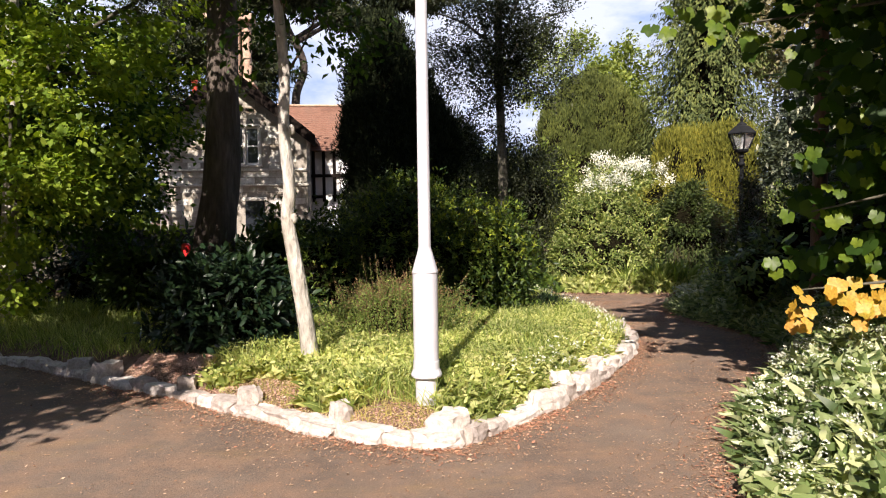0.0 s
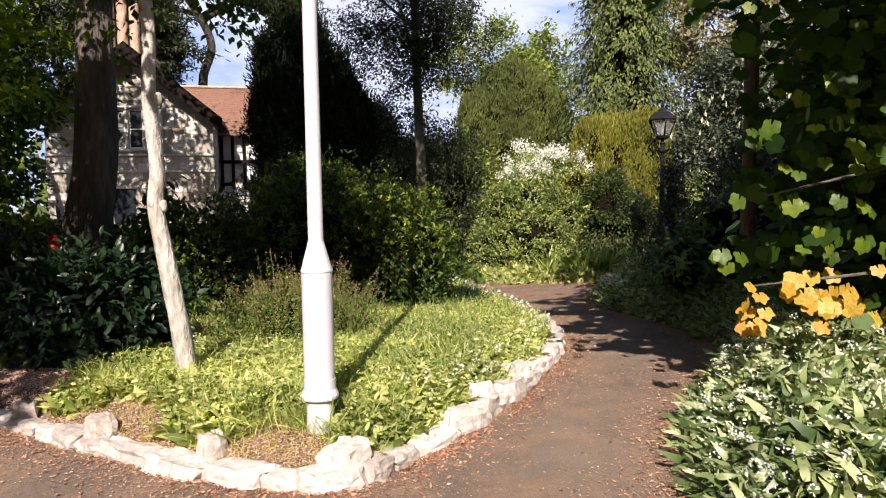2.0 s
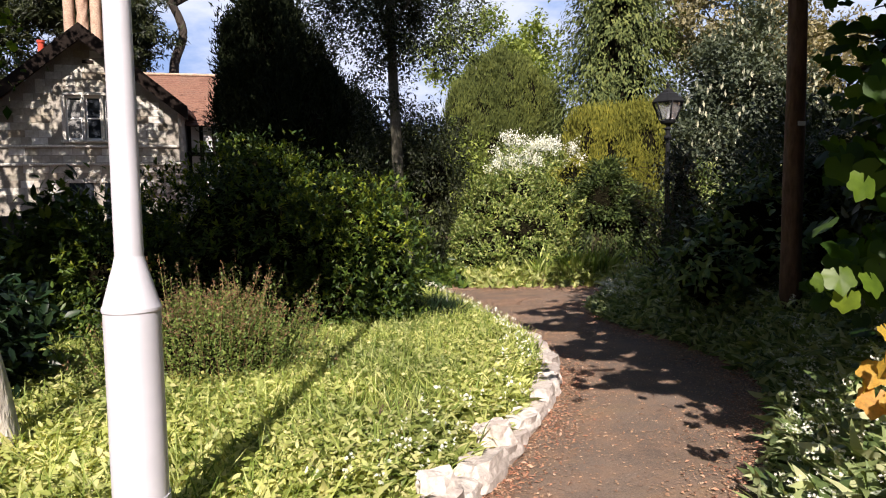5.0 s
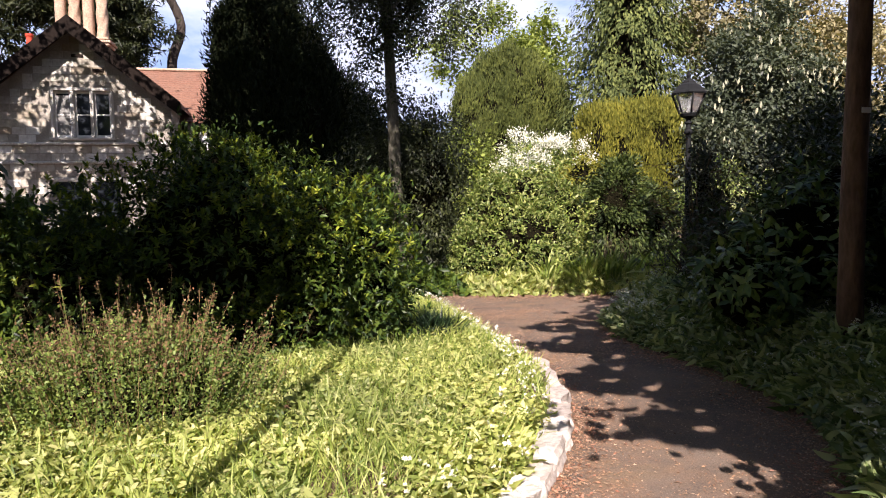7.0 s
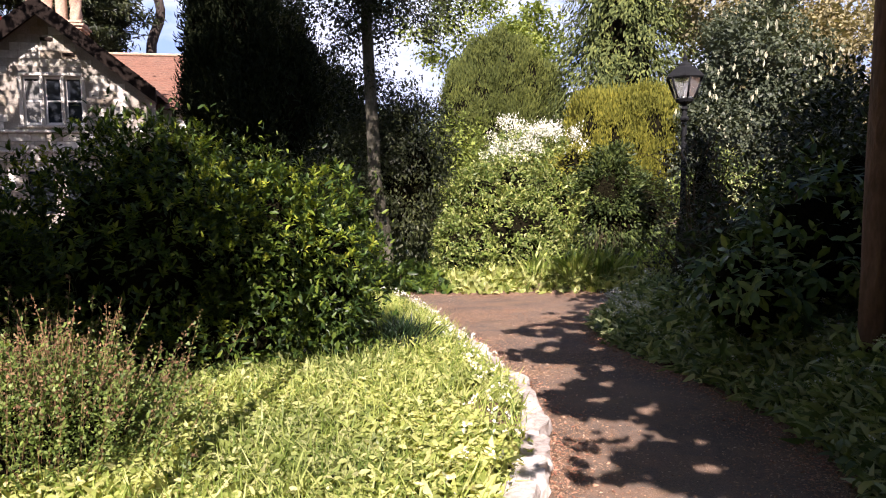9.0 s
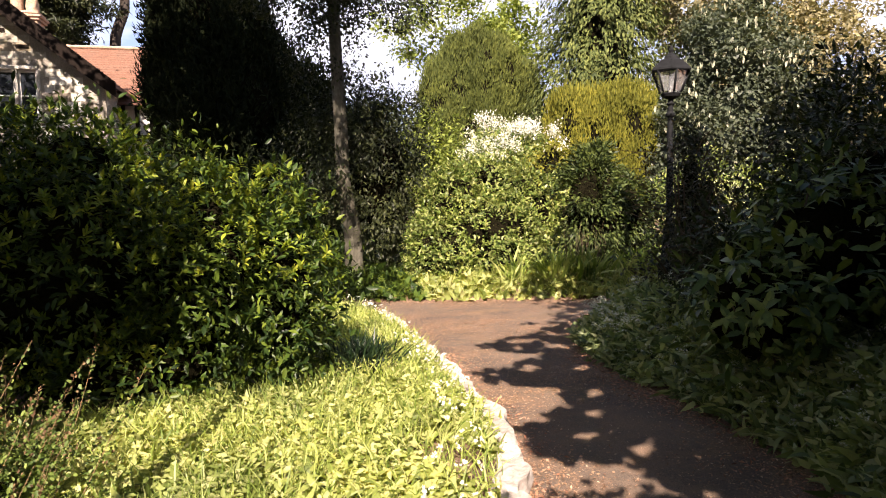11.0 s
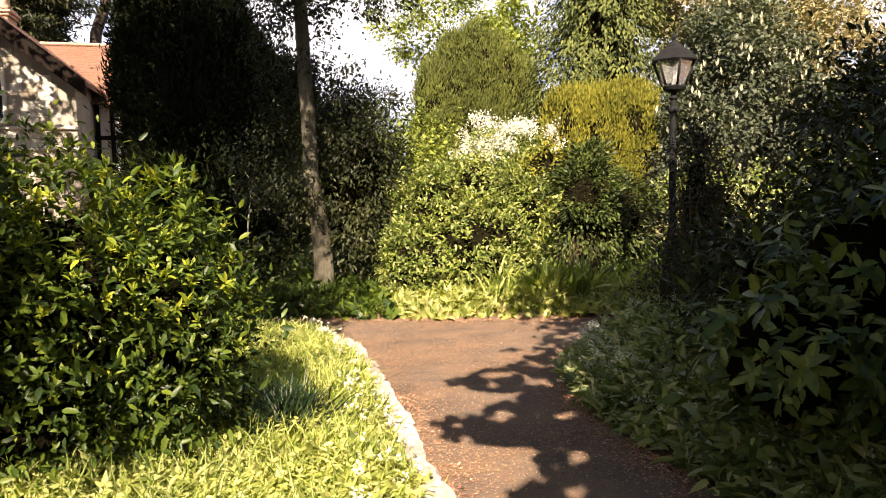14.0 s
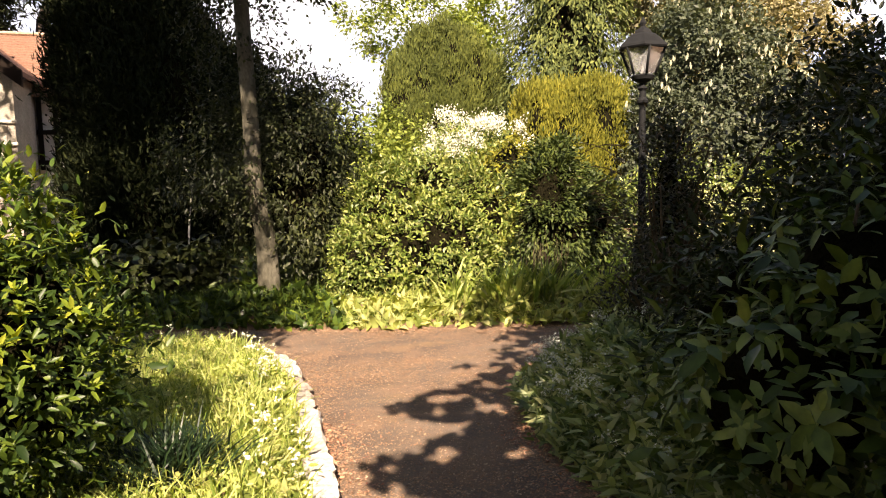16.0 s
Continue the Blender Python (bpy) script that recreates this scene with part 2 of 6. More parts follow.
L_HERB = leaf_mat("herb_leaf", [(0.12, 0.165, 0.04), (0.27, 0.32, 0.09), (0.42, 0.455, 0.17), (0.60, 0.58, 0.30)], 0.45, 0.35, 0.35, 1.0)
L_GARLIC = leaf_mat("wild_garlic_leaf", [(0.06, 0.10, 0.036), (0.145, 0.205, 0.082), (0.28, 0.34, 0.165), (0.47, 0.50, 0.33)], 0.4, 0.3, 0.4, 1.0)
L_GRASS = leaf_mat("grass_blade", [(0.09, 0.15, 0.028), (0.22, 0.30, 0.07), (0.37, 0.43, 0.13), (0.55, 0.57, 0.27)], 0.5, 0.35, 0.3, 0.8)
L_STRAW = leaf_mat("yellowing_grass", [(0.26, 0.25, 0.07), (0.42, 0.38, 0.13), (0.50, 0.46, 0.22)], 0.6, 0.3, 0.2, 0.8)
L_LEAFGREEN = leaf_mat("far_broadleaf", [(0.09, 0.13, 0.03), (0.17, 0.22, 0.05), (0.26, 0.31, 0.08)], 0.6, 0.25, 0.2, 0.3)
L_BROWN = leaf_mat("olive_brown_far_leaf", [(0.13, 0.12, 0.07), (0.22, 0.20, 0.12), (0.32, 0.28, 0.18)], 0.6, 0.2, 0.2, 0.3)
L_WOODS = leaf_mat("far_woods_leaf", [(0.03, 0.05, 0.018), (0.06, 0.085, 0.025), (0.10, 0.13, 0.04)], 0.7, 0.15, 0.2, 0.15)
L_CHESTNUT = leaf_mat("chestnut_leaf", [(0.036, 0.05, 0.036), (0.065, 0.083, 0.056), (0.105, 0.126, 0.086)], 0.5, 0.2, 0.3, 0.4)
L_PETAL = leaf_mat("white_petal", [(0.66, 0.68, 0.64), (0.82, 0.83, 0.80)], 0.6, 0.0, 0.2, 2)
L_CANDLE = leaf_mat("cream_flower_candle", [(0.34, 0.35, 0.27), (0.46, 0.46, 0.38)], 0.7, 0.0, 0.2, 2)
L_DRY = leaf_mat("dry_stalk", [(0.08, 0.045, 0.028), (0.17, 0.10, 0.06), (0.24, 0.17, 0.10)], 0.8, 0.1, 0.2, 2)


# ---- helpers for building ----
def ground_z(y):
    return -0.3 * np.clip((np.asarray(y, float) - 5.5) / 9, 0, 1)


def link(name, me, mat, parent=None, label=""):
    if mat:
        me.materials.append(mat)
    ob = new(name, me)
    if parent is not None:
        ob.parent = parent
        if parent.data is None:
            ob.matrix_parent_inverse = Matrix.Translation(-parent.location)
    if label:
        tagged(ob, label)
    return ob


def part(name, bm, mat, parent=None, label="", smooth=False):
    me = bpy.data.meshes.new(name)
    bm.to_mesh(me)
    bm.free()
    if smooth:
        me.polygons.foreach_set("use_smooth", [True] * len(me.polygons))
    return link(name, me, mat, parent, label)


def thing(name, label, category, at=(0, 0, 0), group="", kind=""):
    e = new(name)
    e.location = at
    e.empty_display_size = 0.2
    return tagged(e, label, category, group, kind)


def tri_mesh(name, V, T, smooth=False):
    me = bpy.data.meshes.new(name)
    V, T = np.asarray(V, np.float32), np.asarray(T, np.int32)
    me.vertices.add(len(V))
    me.vertices.foreach_set("co", V.ravel())
    me.loops.add(T.size)
    me.loops.foreach_set("vertex_index", T.ravel())
    me.polygons.add(len(T))
    k = T.shape[1]
    me.polygons.foreach_set("loop_start", np.arange(0, T.size, k, dtype=np.int32))
    me.polygons.foreach_set("loop_total", np.full(len(T), k, np.int32))
    if smooth:
        me.polygons.foreach_set("use_smooth", np.ones(len(T), bool))
    me.update(calc_edges=True)
    return me


def unit(v):
    return v / np.maximum(np.linalg.norm(v, axis=-1, keepdims=True), 1e-6)


# leaf shapes: x along the leaf, z its face
DIAMOND = (np.array([(0, 0, 0), (0.45, -0.3, 0.07), (1, 0, -0.05), (0.45, 0.3, 0.07)]), np.array([(0, 1, 2), (0, 2, 3)]))
OVAL = (np.array([(0, 0, 0), (0.3, -0.19, 0.05), (0.7, -0.16, 0.03), (1, 0, -0.1), (0.7, 0.16, 0.03), (0.3, 0.19, 0.05), (0.5, 0, 0)]),
        np.array([(0, 1, 6), (1, 2, 6), (2, 3, 6), (3, 4, 6), (4, 5, 6), (5, 0, 6)]))
BROAD = (OVAL[0] * (1, 1.9, 1), OVAL[1])
LANCE = (OVAL[0] * (1, 0.72, 1), OVAL[1])
FLAKE = (DIAMOND[0] * (1, 0.7, 0.6), DIAMOND[1])
NARROW = (DIAMOND[0] * (1, 0.42, 1), DIAMOND[1])
SPRAY = (DIAMOND[0] * (1, 0.62, 1), DIAMOND[1])


def palmate():
    half = [(13, 0.93), (26, 0.84), (43, 0.9), (58, 0.97), (80, 0.84), (104, 0.78), (128, 0.74), (165, 0.5)]
    lobes = [(-a, r) for a, r in half[::-1]] + [(0, 1.04)] + half
    V = [(0.0, 0.0, 0.0)] + [(r * math.cos(radians(a)) * 0.62 + 0.3, r * math.sin(radians(a)) * 0.62, 0.06 * abs(math.sin(radians(2 * a))) - 0.08 * r) for a, r in lobes]
    V[0] = (0.3, 0, 0)
    n = len(lobes)
    return np.array(V), np.array([(0, 1 + i, 2 + i) for i in range(n - 1)])


PALM = palmate()


def palmate_fine():
    out = []
    for k in range(31):
        a = -165 + 11 * k
        r = 0.74 + 0.7 * max(l * math.exp(-((a - c) / w) ** 2) for c, l, w in ((0, 0.40, 19), (57, 0.30, 17), (-57, 0.30, 17), (116, 0.10, 16), (-116, 0.12, 16))) + (0.02 if k % 2 else -0.01)
        r *= 1 - 0.25 * (abs(a) > 140)
        out.append((r * math.cos(radians(a)) * 0.62 + 0.3, r * math.sin(radians(a)) * 0.62, 0.05 * abs(math.sin(radians(1.6 * a))) - 0.12 * r * r))
    return np.array([(0.3, 0, 0.02)] + out), np.array([(0, 1 + i, 2 + i) for i in range(30)])


PALM_FINE = palmate_fine()


def blade(width, arch, seg=3):
    V, T = [], []
    for i in range(seg + 1):
        s = i / seg
        w = width * (math.sin(math.pi * (0.12 + 0.88 * s) ** 0.8) * 0.9 + 0.1) * (1 if i < seg else 0.05)
        x, z = arch * s * s, s * (1 - 0.45 * arch * s)
        V += [(x, -w / 2, z), (x, w / 2, z)]
    for i in range(seg):
        a = 2 * i
        T += [(a, a + 1, a + 3), (a, a + 3, a + 2)]
    return np.array(V), np.array(T)


BLADE_GRASS, BLADE_HERB, BLADE_IRIS, BLADE_GARLIC = blade(0.034, 0.5), blade(0.44, 0.85, 4), blade(0.07, 0.4), blade(0.36, 1.1, 4)
FLOWER = (np.array([(0, 0, 0)] + [(math.cos(a) * r, math.sin(a) * r, 0.25 * r) for k in range(6) for a, r in ((k * 1.047 - 0.35, 0.6), (k * 1.047, 1.0), (k * 1.047 + 0.35, 0.6))]),
          np.array([f for k in range(6) for f in ((0, 1 + 3 * k, 2 + 3 * k), (0, 2 + 3 * k, 3 + 3 * k))]))


def spread(tmpl, P, axis, face, size):
    """Vertices and faces of one leaf shape at every place P."""
    V, T = tmpl
    x = unit(axis)
    z = unit(face - (face * x).sum(1, keepdims=True) * x)
    y = np.cross(z, x)
    S = np.asarray(size, float).reshape(-1, 1, 1)
    out = P[:, None, :] + S * (V[None, :, 0:1] * x[:, None] + V[None, :, 1:2] * y[:, None] + V[None, :, 2:3] * z[:, None])
    F = T[None] + (np.arange(len(P)) * len(V))[:, None, None]
    return out.reshape(-1, 3), F.reshape(-1, T.shape[1])


def leaf_mesh(name, tmpl, P, axis, face, size):
    return tri_mesh(name, *spread(tmpl, P, axis, face, size))


def upright(tmpl, P, size, lean=0.35):
    """Blades standing up from P, each turned and leaning its own way."""
    n = len(P)
    a = rng.uniform(0, 2 * np.pi, n)
    h = np.stack([np.cos(a), np.sin(a), np.zeros(n)], 1)
    z = unit(np.array([0, 0, 1.0]) + lean * rng.normal(size=(n, 3)))
    return spread(tmpl, P, h - (h * z).sum(1, keepdims=True) * z, z, size)


def join(*pairs):
    Vs, Ts, o = [], [], 0
    for V, T in pairs:
        Vs.append(V), Ts.append(T + o)
        o += len(V)
    return np.concatenate(Vs), np.concatenate(Ts)


def lumps(center, radii, clumps, per, clump_r, shell=0.55, wob=0.3, low=None, flat=1.0, square=0):
    """Places of leaves in clumps round an uneven body, and the way out of it."""
    c, r = np.array(center, float), np.array(radii, float)
    u = unit(rng.normal(size=(clumps, 3)))
    if square:
        u /= (np.abs(u) ** square).sum(1, keepdims=True) ** (1 / square)
    ph = c * (1.7, 2.3, 3.1)
    lump = 1 + wob * (np.sin(u[:, 0] * 3.1 + ph[0]) * np.cos(u[:, 1] * 2.7 + ph[1]) + 0.5 * np.sin(u[:, 2] * 6 + u[:, 0] * 5 + ph[2]))
    q = (shell + (1 - shell) * rng.random(clumps) ** 0.6) * lump
    C = c + u * q[:, None] * r
    g = rng.normal(size=(clumps, per, 3)) * clump_r * np.array([1, 1, flat])
    P = (C[:, None] + g).reshape(-1, 3)
    out = unit((P - c) / r)
    if low is not None:
        keep = P[:, 2] > low
        P, out = P[keep], out[keep]
    return P, out


def foliage(name, tmpl, P, out, size, mat, parent, out_w=0.6, droop=0.2, face_up=0.8, jit=0.7, vary=0.3, label=""):
    n = len(P)
    axis = out * out_w + rng.normal(size=(n, 3)) * jit + np.array([0, 0, -droop])
    face = out * 0.6 + np.array([0, 0, face_up]) + rng.normal(size=(n, 3)) * 0.5
    s = size * (1 + vary * rng.normal(size=n)).clip(0.4, 1.8)
    return link(name, leaf_mesh(name, tmpl, P, axis, face, s), mat, parent, label)


def rosettes(name, tmpl, C, out, leaves, size, lift, mat, parent, label=""):
    """Whorls of leaves at shoot ends: lift is the leaves' rise in radians."""
    n = len(C)
    a = unit(out * 0.7 + np.array([0, 0, 0.75]) + rng.normal(size=(n, 3)) * 0.25)
    u = unit(np.cross(a, rng.normal(size=(n, 3))))
    v = np.cross(a, u)
    az = (np.arange(leaves) * 2.4)[None] + rng.uniform(0, 6.3, (n, 1)) + rng.normal(size=(n, leaves)) * 0.2
    rad = np.cos(az)[..., None] * u[:, None] + np.sin(az)[..., None] * v[:, None]
    el = lift + rng.normal(size=(n, leaves, 1)) * 0.3 + np.linspace(-0.35, 0.45, leaves)[None, :, None]
    axis = np.cos(el) * rad + np.sin(el) * a[:, None]
    face = np.cos(el) * a[:, None] - np.sin(el) * rad
    P = C[:, None] + a[:, None] * (np.linspace(-0.5, 0.3, leaves)[None, :, None] * size * 0.8)
    sz = size * rng.uniform(0.65, 1.25, (n, leaves)) * rng.uniform(0.75, 1.2, (n, 1))
    return link(name, leaf_mesh(name, tmpl, P.reshape(-1, 3), axis.reshape(-1, 3), face.reshape(-1, 3), sz.ravel()), mat, parent, label)


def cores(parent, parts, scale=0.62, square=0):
    """Near-black solid lumps standing in for the shade inside a dense plant."""
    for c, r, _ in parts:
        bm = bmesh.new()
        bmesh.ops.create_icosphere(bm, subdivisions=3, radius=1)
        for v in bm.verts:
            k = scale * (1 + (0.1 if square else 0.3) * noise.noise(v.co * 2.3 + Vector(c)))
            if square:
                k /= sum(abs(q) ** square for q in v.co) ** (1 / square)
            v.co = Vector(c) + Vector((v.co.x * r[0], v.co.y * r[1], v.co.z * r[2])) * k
        part("inner_shade_core", bm, M_CORE, parent)


def tube(pts, radii, seg=10, wob=0.0, seed=0):
    """Mesh data of a tapering round limb through pts, with closed ends."""
    P = np.array(pts, float)
    R = np.array(radii, float)
    d = unit(np.gradient(P, axis=0))
    ref = np.array([1.0, 0.13, 0]) if abs(d[:, 2]).mean() > 0.5 else np.array([0, 0, 1.0])
    x = unit(np.cross(d, ref))
    y = np.cross(d, x)
    a = np.linspace(0, 2 * np.pi, seg, endpoint=False)
    k = np.arange(len(P))[:, None]
    w = 1 + wob * (np.sin(3 * a[None] + seed + 0.35 * k) * 0.6 + np.sin(5 * a[None] + 1.3 * seed - 0.5 * k) * 0.4)
    V = P[:, None] + (R[:, None] * w)[..., None] * (np.cos(a)[None, :, None] * x[:, None] + np.sin(a)[None, :, None] * y[:, None])
    n = len(P)
    i, j = np.meshgrid(np.arange(n - 1), np.arange(seg), indexing="ij")
    a0, b0 = i * seg + j, i * seg + (j + 1) % seg
    T = np.concatenate([np.stack([a0, b0, b0 + seg], -1).reshape(-1, 3), np.stack([a0, b0 + seg, a0 + seg], -1).reshape(-1, 3)])
    V = V.reshape(-1, 3)
    e = len(V)
    V = np.concatenate([V, P[:1], P[-1:]])
    caps = [(e, (s + 1) % seg, s) for s in range(seg)] + [(e + 1, (n - 1) * seg + s, (n - 1) * seg + (s + 1) % seg) for s in range(seg)]
    return V, np.concatenate([T, np.array(caps)])


def curve_pts(pts, n):
    """n places along a smooth line through pts."""
    P = np.array(pts, float)
    t = np.linspace(0, len(P) - 1, n)
    i = np.clip(t.astype(int), 0, len(P) - 2)
    f = (t - i)[:, None]
    p0, p1, p2, p3 = P[np.maximum(i - 1, 0)], P[i], P[i + 1], P[np.minimum(i + 2, len(P) - 1)]
    return 0.5 * (2 * p1 + (p2 - p0) * f + (2 * p0 - 5 * p1 + 4 * p2 - p3) * f ** 2 + (3 * p1 - p0 - 3 * p2 + p3) * f ** 3)


def limb(name, pts, r0, r1, mat, parent, seg=10, n=14, wob=0.06, flare=0.0, label=""):
    P = curve_pts(pts, n)
    t = np.linspace(0, 1, n)
    R = r0 + (r1 - r0) * t + flare * np.exp(-t * n / 1.6)
    V, T = tube(P, R, seg, wob, r0 * 37)
    return link(name, tri_mesh(name, V, T, True), mat, parent, label)


def box_bm(bm, lo, hi, bev=0.0):
    r = bmesh.ops.create_cube(bm, size=1)
    lo, hi = Vector(lo), Vector(hi)
    s, c = hi - lo, (hi + lo) / 2
    for v in r["verts"]:
        v.co = Vector((v.co.x * s.x, v.co.y * s.y, v.co.z * s.z)) + c
    if bev:
        bmesh.ops.bevel(bm, geom=list({e for v in r["verts"] for e in v.link_edges}), offset=bev, segments=1, affect='EDGES')
    return r["verts"]


def box(name, lo, hi, mat, parent, bev=0.0, label=""):
    bm = bmesh.new()
    box_bm(bm, lo, hi, bev)
    return part(name, bm, mat, parent, label)


def lathe(name, profile, mat, parent, seg=28, label="", at=(0, 0, 0)):
    """A turned solid from (radius, height) pairs."""
    bm = bmesh.new()

    def ring(r, z):
        return [bm.verts.new((at[0] + r * math.cos(2 * math.pi * k / seg), at[1] + r * math.sin(2 * math.pi * k / seg), at[2] + z)) for k in range(seg)]

    low = ring(*profile[0])
    for i in range(len(profile) - 1):
        up = ring(*profile[i + 1])
        for k in range(seg):
            bm.faces.new((low[k], low[(k + 1) % seg], up[(k + 1) % seg], up[k])).smooth = seg > 8
        if i + 2 < len(profile):
            (r0, z0), (r1, z1), (r2, z2) = profile[i:i + 3]
            turn = abs(math.atan2(r2 - r1, z2 - z1) - math.atan2(r1 - r0, z1 - z0))
            low = ring(*profile[i + 1]) if turn > 0.35 else up
    bm.faces.new(ring(*profile[0])[::-1])
    bm.faces.new(ring(*profile[-1]))
    return part(name, bm, mat, parent, label)


# ---- plan of the ground ----
ISLAND_EDGE = [(-9.5, 10.6), (-6.5, 9.6), (-4.2, 8.3), (-2.85, 7.2), (-2.3, 6.65), (-1.6, 6.05), (-0.95, 5.4), (-0.2, 4.75), (0.5, 4.42), (1.0, 4.82),
               (1.6, 5.42), (2.2, 6.25), (2.9, 7.4), (3.35, 8.6), (3.5, 10.0), (3.58, 11.5), (3.58, 13.0), (3.3, 14.2), (2.4, 14.7), (0.5, 14.9), (-3.0, 15.2)]
RIGHT_EDGE = [(1.2, -2.0), (1.35, 1.2), (1.7, 2.6), (2.1, 3.5), (2.6, 4.5), (3.3, 5.35), (4.05, 6.2), (4.75, 7.5), (4.98, 9.0), (5.0, 10.0), (5.1, 11.0), (5.5, 11.95), (6.2, 12.5), (7.2, 12.85), (9.5, 13.1), (14, 13.2)]
FAR_EDGE = [(14, 14.5), (9.5, 14.5), (7.3, 14.5), (6.0, 14.85), (4.7, 15.15), (3.4, 15.75), (1.9, 16.2), (-1, 16.6), (-5, 16.8)]
ISLAND = np.array([tuple(p) for p in curve_pts(ISLAND_EDGE, 160)] + [(-9.5, 15.2)])
RIGHT_BED = np.array([tuple(p) for p in curve_pts(RIGHT_EDGE, 120)] + [(14, -2)])
FAR_BED = np.array([tuple(p) for p in curve_pts(FAR_EDGE, 80)] + [(-5, 60), (14, 60)])


def inside_by(poly, X, Y):
    """How far each place lies inside a closed outline (negative outside)."""
    a, b = poly, np.roll(poly, -1, 0)
    d2 = np.full(X.shape, 1e9)
    odd = np.zeros(X.shape, bool)
    for (x0, y0), (x1, y1) in zip(a, b):
        dx, dy = x1 - x0, y1 - y0
        t = np.clip(((X - x0) * dx + (Y - y0) * dy) / (dx * dx + dy * dy + 1e-12), 0, 1)
        d2 = np.minimum(d2, (X - x0 - t * dx) ** 2 + (Y - y0 - t * dy) ** 2)
        if y0 != y1:
            odd ^= ((y0 > Y) != (y1 > Y)) & (X < x0 + (Y - y0) * dx / dy)
    return np.where(odd, 1, -1) * np.sqrt(d2)


def land(X, Y):
    """Height of the beds, and of the soil under the road."""
    X, Y = np.asarray(X, float), np.asarray(Y, float)
    i = np.clip(inside_by(ISLAND, X, Y) * 0.45, -0.06, 0.16)
    r = np.clip(inside_by(RIGHT_BED, X, Y) * 0.35, -0.06, 0.20)
    f = np.clip(inside_by(FAR_BED, X, Y) * 0.35, -0.06, 0.22)
    away = np.clip(np.maximum.reduce([np.abs(X - 1) - 13, Y - 18, -9 - Y]) * 0.3, -0.06, 0.1)
    return ground_z(Y) + np.maximum.reduce([i, r, f, away])


def axis_steps(lo, hi, fine, far):
    a = np.arange(lo, hi, fine)
    out = [1.6 ** k * fine * 3 for k in range(1, 40)]
    left = [lo - v for v in out if v < far][::-1]
    right = [hi + v for v in out if v < far]
    return np.concatenate([left, a, right])


def sheet(name, xs, ys, zf, mat):
    X, Y = np.meshgrid(xs, ys, indexing="ij")
    V = np.stack([X, Y, zf(X, Y)], -1).reshape(-1, 3)
    i, j = np.meshgrid(np.arange(len(xs) - 1), np.arange(len(ys) - 1), indexing="ij")
    k = i * len(ys) + j
    T = np.stack([k, k + len(ys), k + len(ys) + 1, k + 1], -1).reshape(-1, 4)
    return link(name, tri_mesh(name, V, T, True), mat)


def soil_z(X, Y):
    n = 0.012 * np.sin(X * 5.1 + Y * 2.3) * np.cos(Y * 4.7 - X * 1.9)
    return land(X, Y) + np.where(np.abs(X) < 40, n, 0)


tagged(sheet("ground", axis_steps(-11, 12, 0.12, 2600), axis_steps(-6, 20, 0.12, 2600), soil_z, M_SOIL), "dark bare soil of the planted garden beds", "ground", kind="structure")
tagged(sheet("road", np.arange(-13.5, 14.01, 0.25), np.arange(-9, 18.01, 0.25), lambda X, Y: ground_z(Y) + 0.004 * np.sin(X * 1.7) * np.cos(Y * 1.3), M_ASPHALT),
       "worn brown-grey asphalt drive with fallen leaf litter", "road", kind="structure")


def scatter_in(poly_test, lo, hi, n):
    """n places in a rectangle that pass a test, with their ground height."""
    got = []
    while sum(len(g) for g in got) < n:
        P = rng.uniform(lo, hi, (n, 2))
        got.append(P[poly_test(P[:, 0], P[:, 1])])
    P = np.concatenate(got)[:n]
    return np.column_stack([P, land(P[:, 0], P[:, 1])])


# ---- house ----
def prism(name, outline, y0, y1, mat, parent, label=""):
    """A slab with an (x, z) outline between two y."""
    bm = bmesh.new()
    a = [bm.verts.new((x, y0, z)) for x, z in outline]
    b = [bm.verts.new((x, y1, z)) for x, z in outline]
    n = len(a)
    bm.faces.new(a)
    bm.faces.new(b[::-1])
    for i in range(n):
        bm.faces.new((a[i], b[i], b[(i + 1) % n], a[(i + 1) % n]))
    bmesh.ops.recalc_face_normals(bm, faces=bm.faces)
    return part(name, bm, mat, parent, label)


HX, HY = -5.27, 28.0
W0, W1, WZ, APEX = HX - 2.85, HX + 2.85, 4.75, 7.1
house = thing("house", "stone house with dark gable boards and red tiled roof", "house", (HX, HY + 3, -0.3))
gable_z = lambda x: APEX - abs(x - HX) * (APEX - WZ) / 2.85
wall = prism("wall", [(W0, -0.4), (W1, -0.4), (W1, 3.45), (W0, 3.45)], HY, HY + 0.35, M_MORTAR, house, "weathered buff stone gable wall")
prism("wall", [(W0, 3.45), (-6.02, 3.45), (-6.02, 5.2), (-6.02, gable_z(-6.02)), (W0, WZ)], HY, HY + 0.35, M_MORTAR, house)
prism("wall", [(-4.22, 3.45), (W1, 3.45), (W1, WZ), (-4.22, gable_z(-4.22))], HY, HY + 0.35, M_MORTAR, house)
prism("wall", [(-6.02, 5.2), (-4.22, 5.2), (-4.22, gable_z(-4.22)), (HX, APEX), (-6.02, gable_z(-6.02))], HY, HY + 0.35, M_MORTAR, house)
prism("wall", [(-6.02, 3.45), (-4.22, 3.45), (-4.22, 3.62), (-6.02, 3.62)], HY, HY + 0.35, M_DRESSED, house)
for x in (W0, W1 - 0.35):
    box("side_wall", (x, HY + 0.353, -0.4), (x + 0.35, HY + 9, WZ), M_MORTAR, house)
box("back_wall", (W0, HY + 9, -0.4), (W1, HY + 9.3, WZ), M_MORTAR, house)
box("upper_floor", (W0 + 0.36, HY + 0.36, 2.5), (W1 - 0.36, HY + 8.9, 2.7), M_DARKROOM, house)
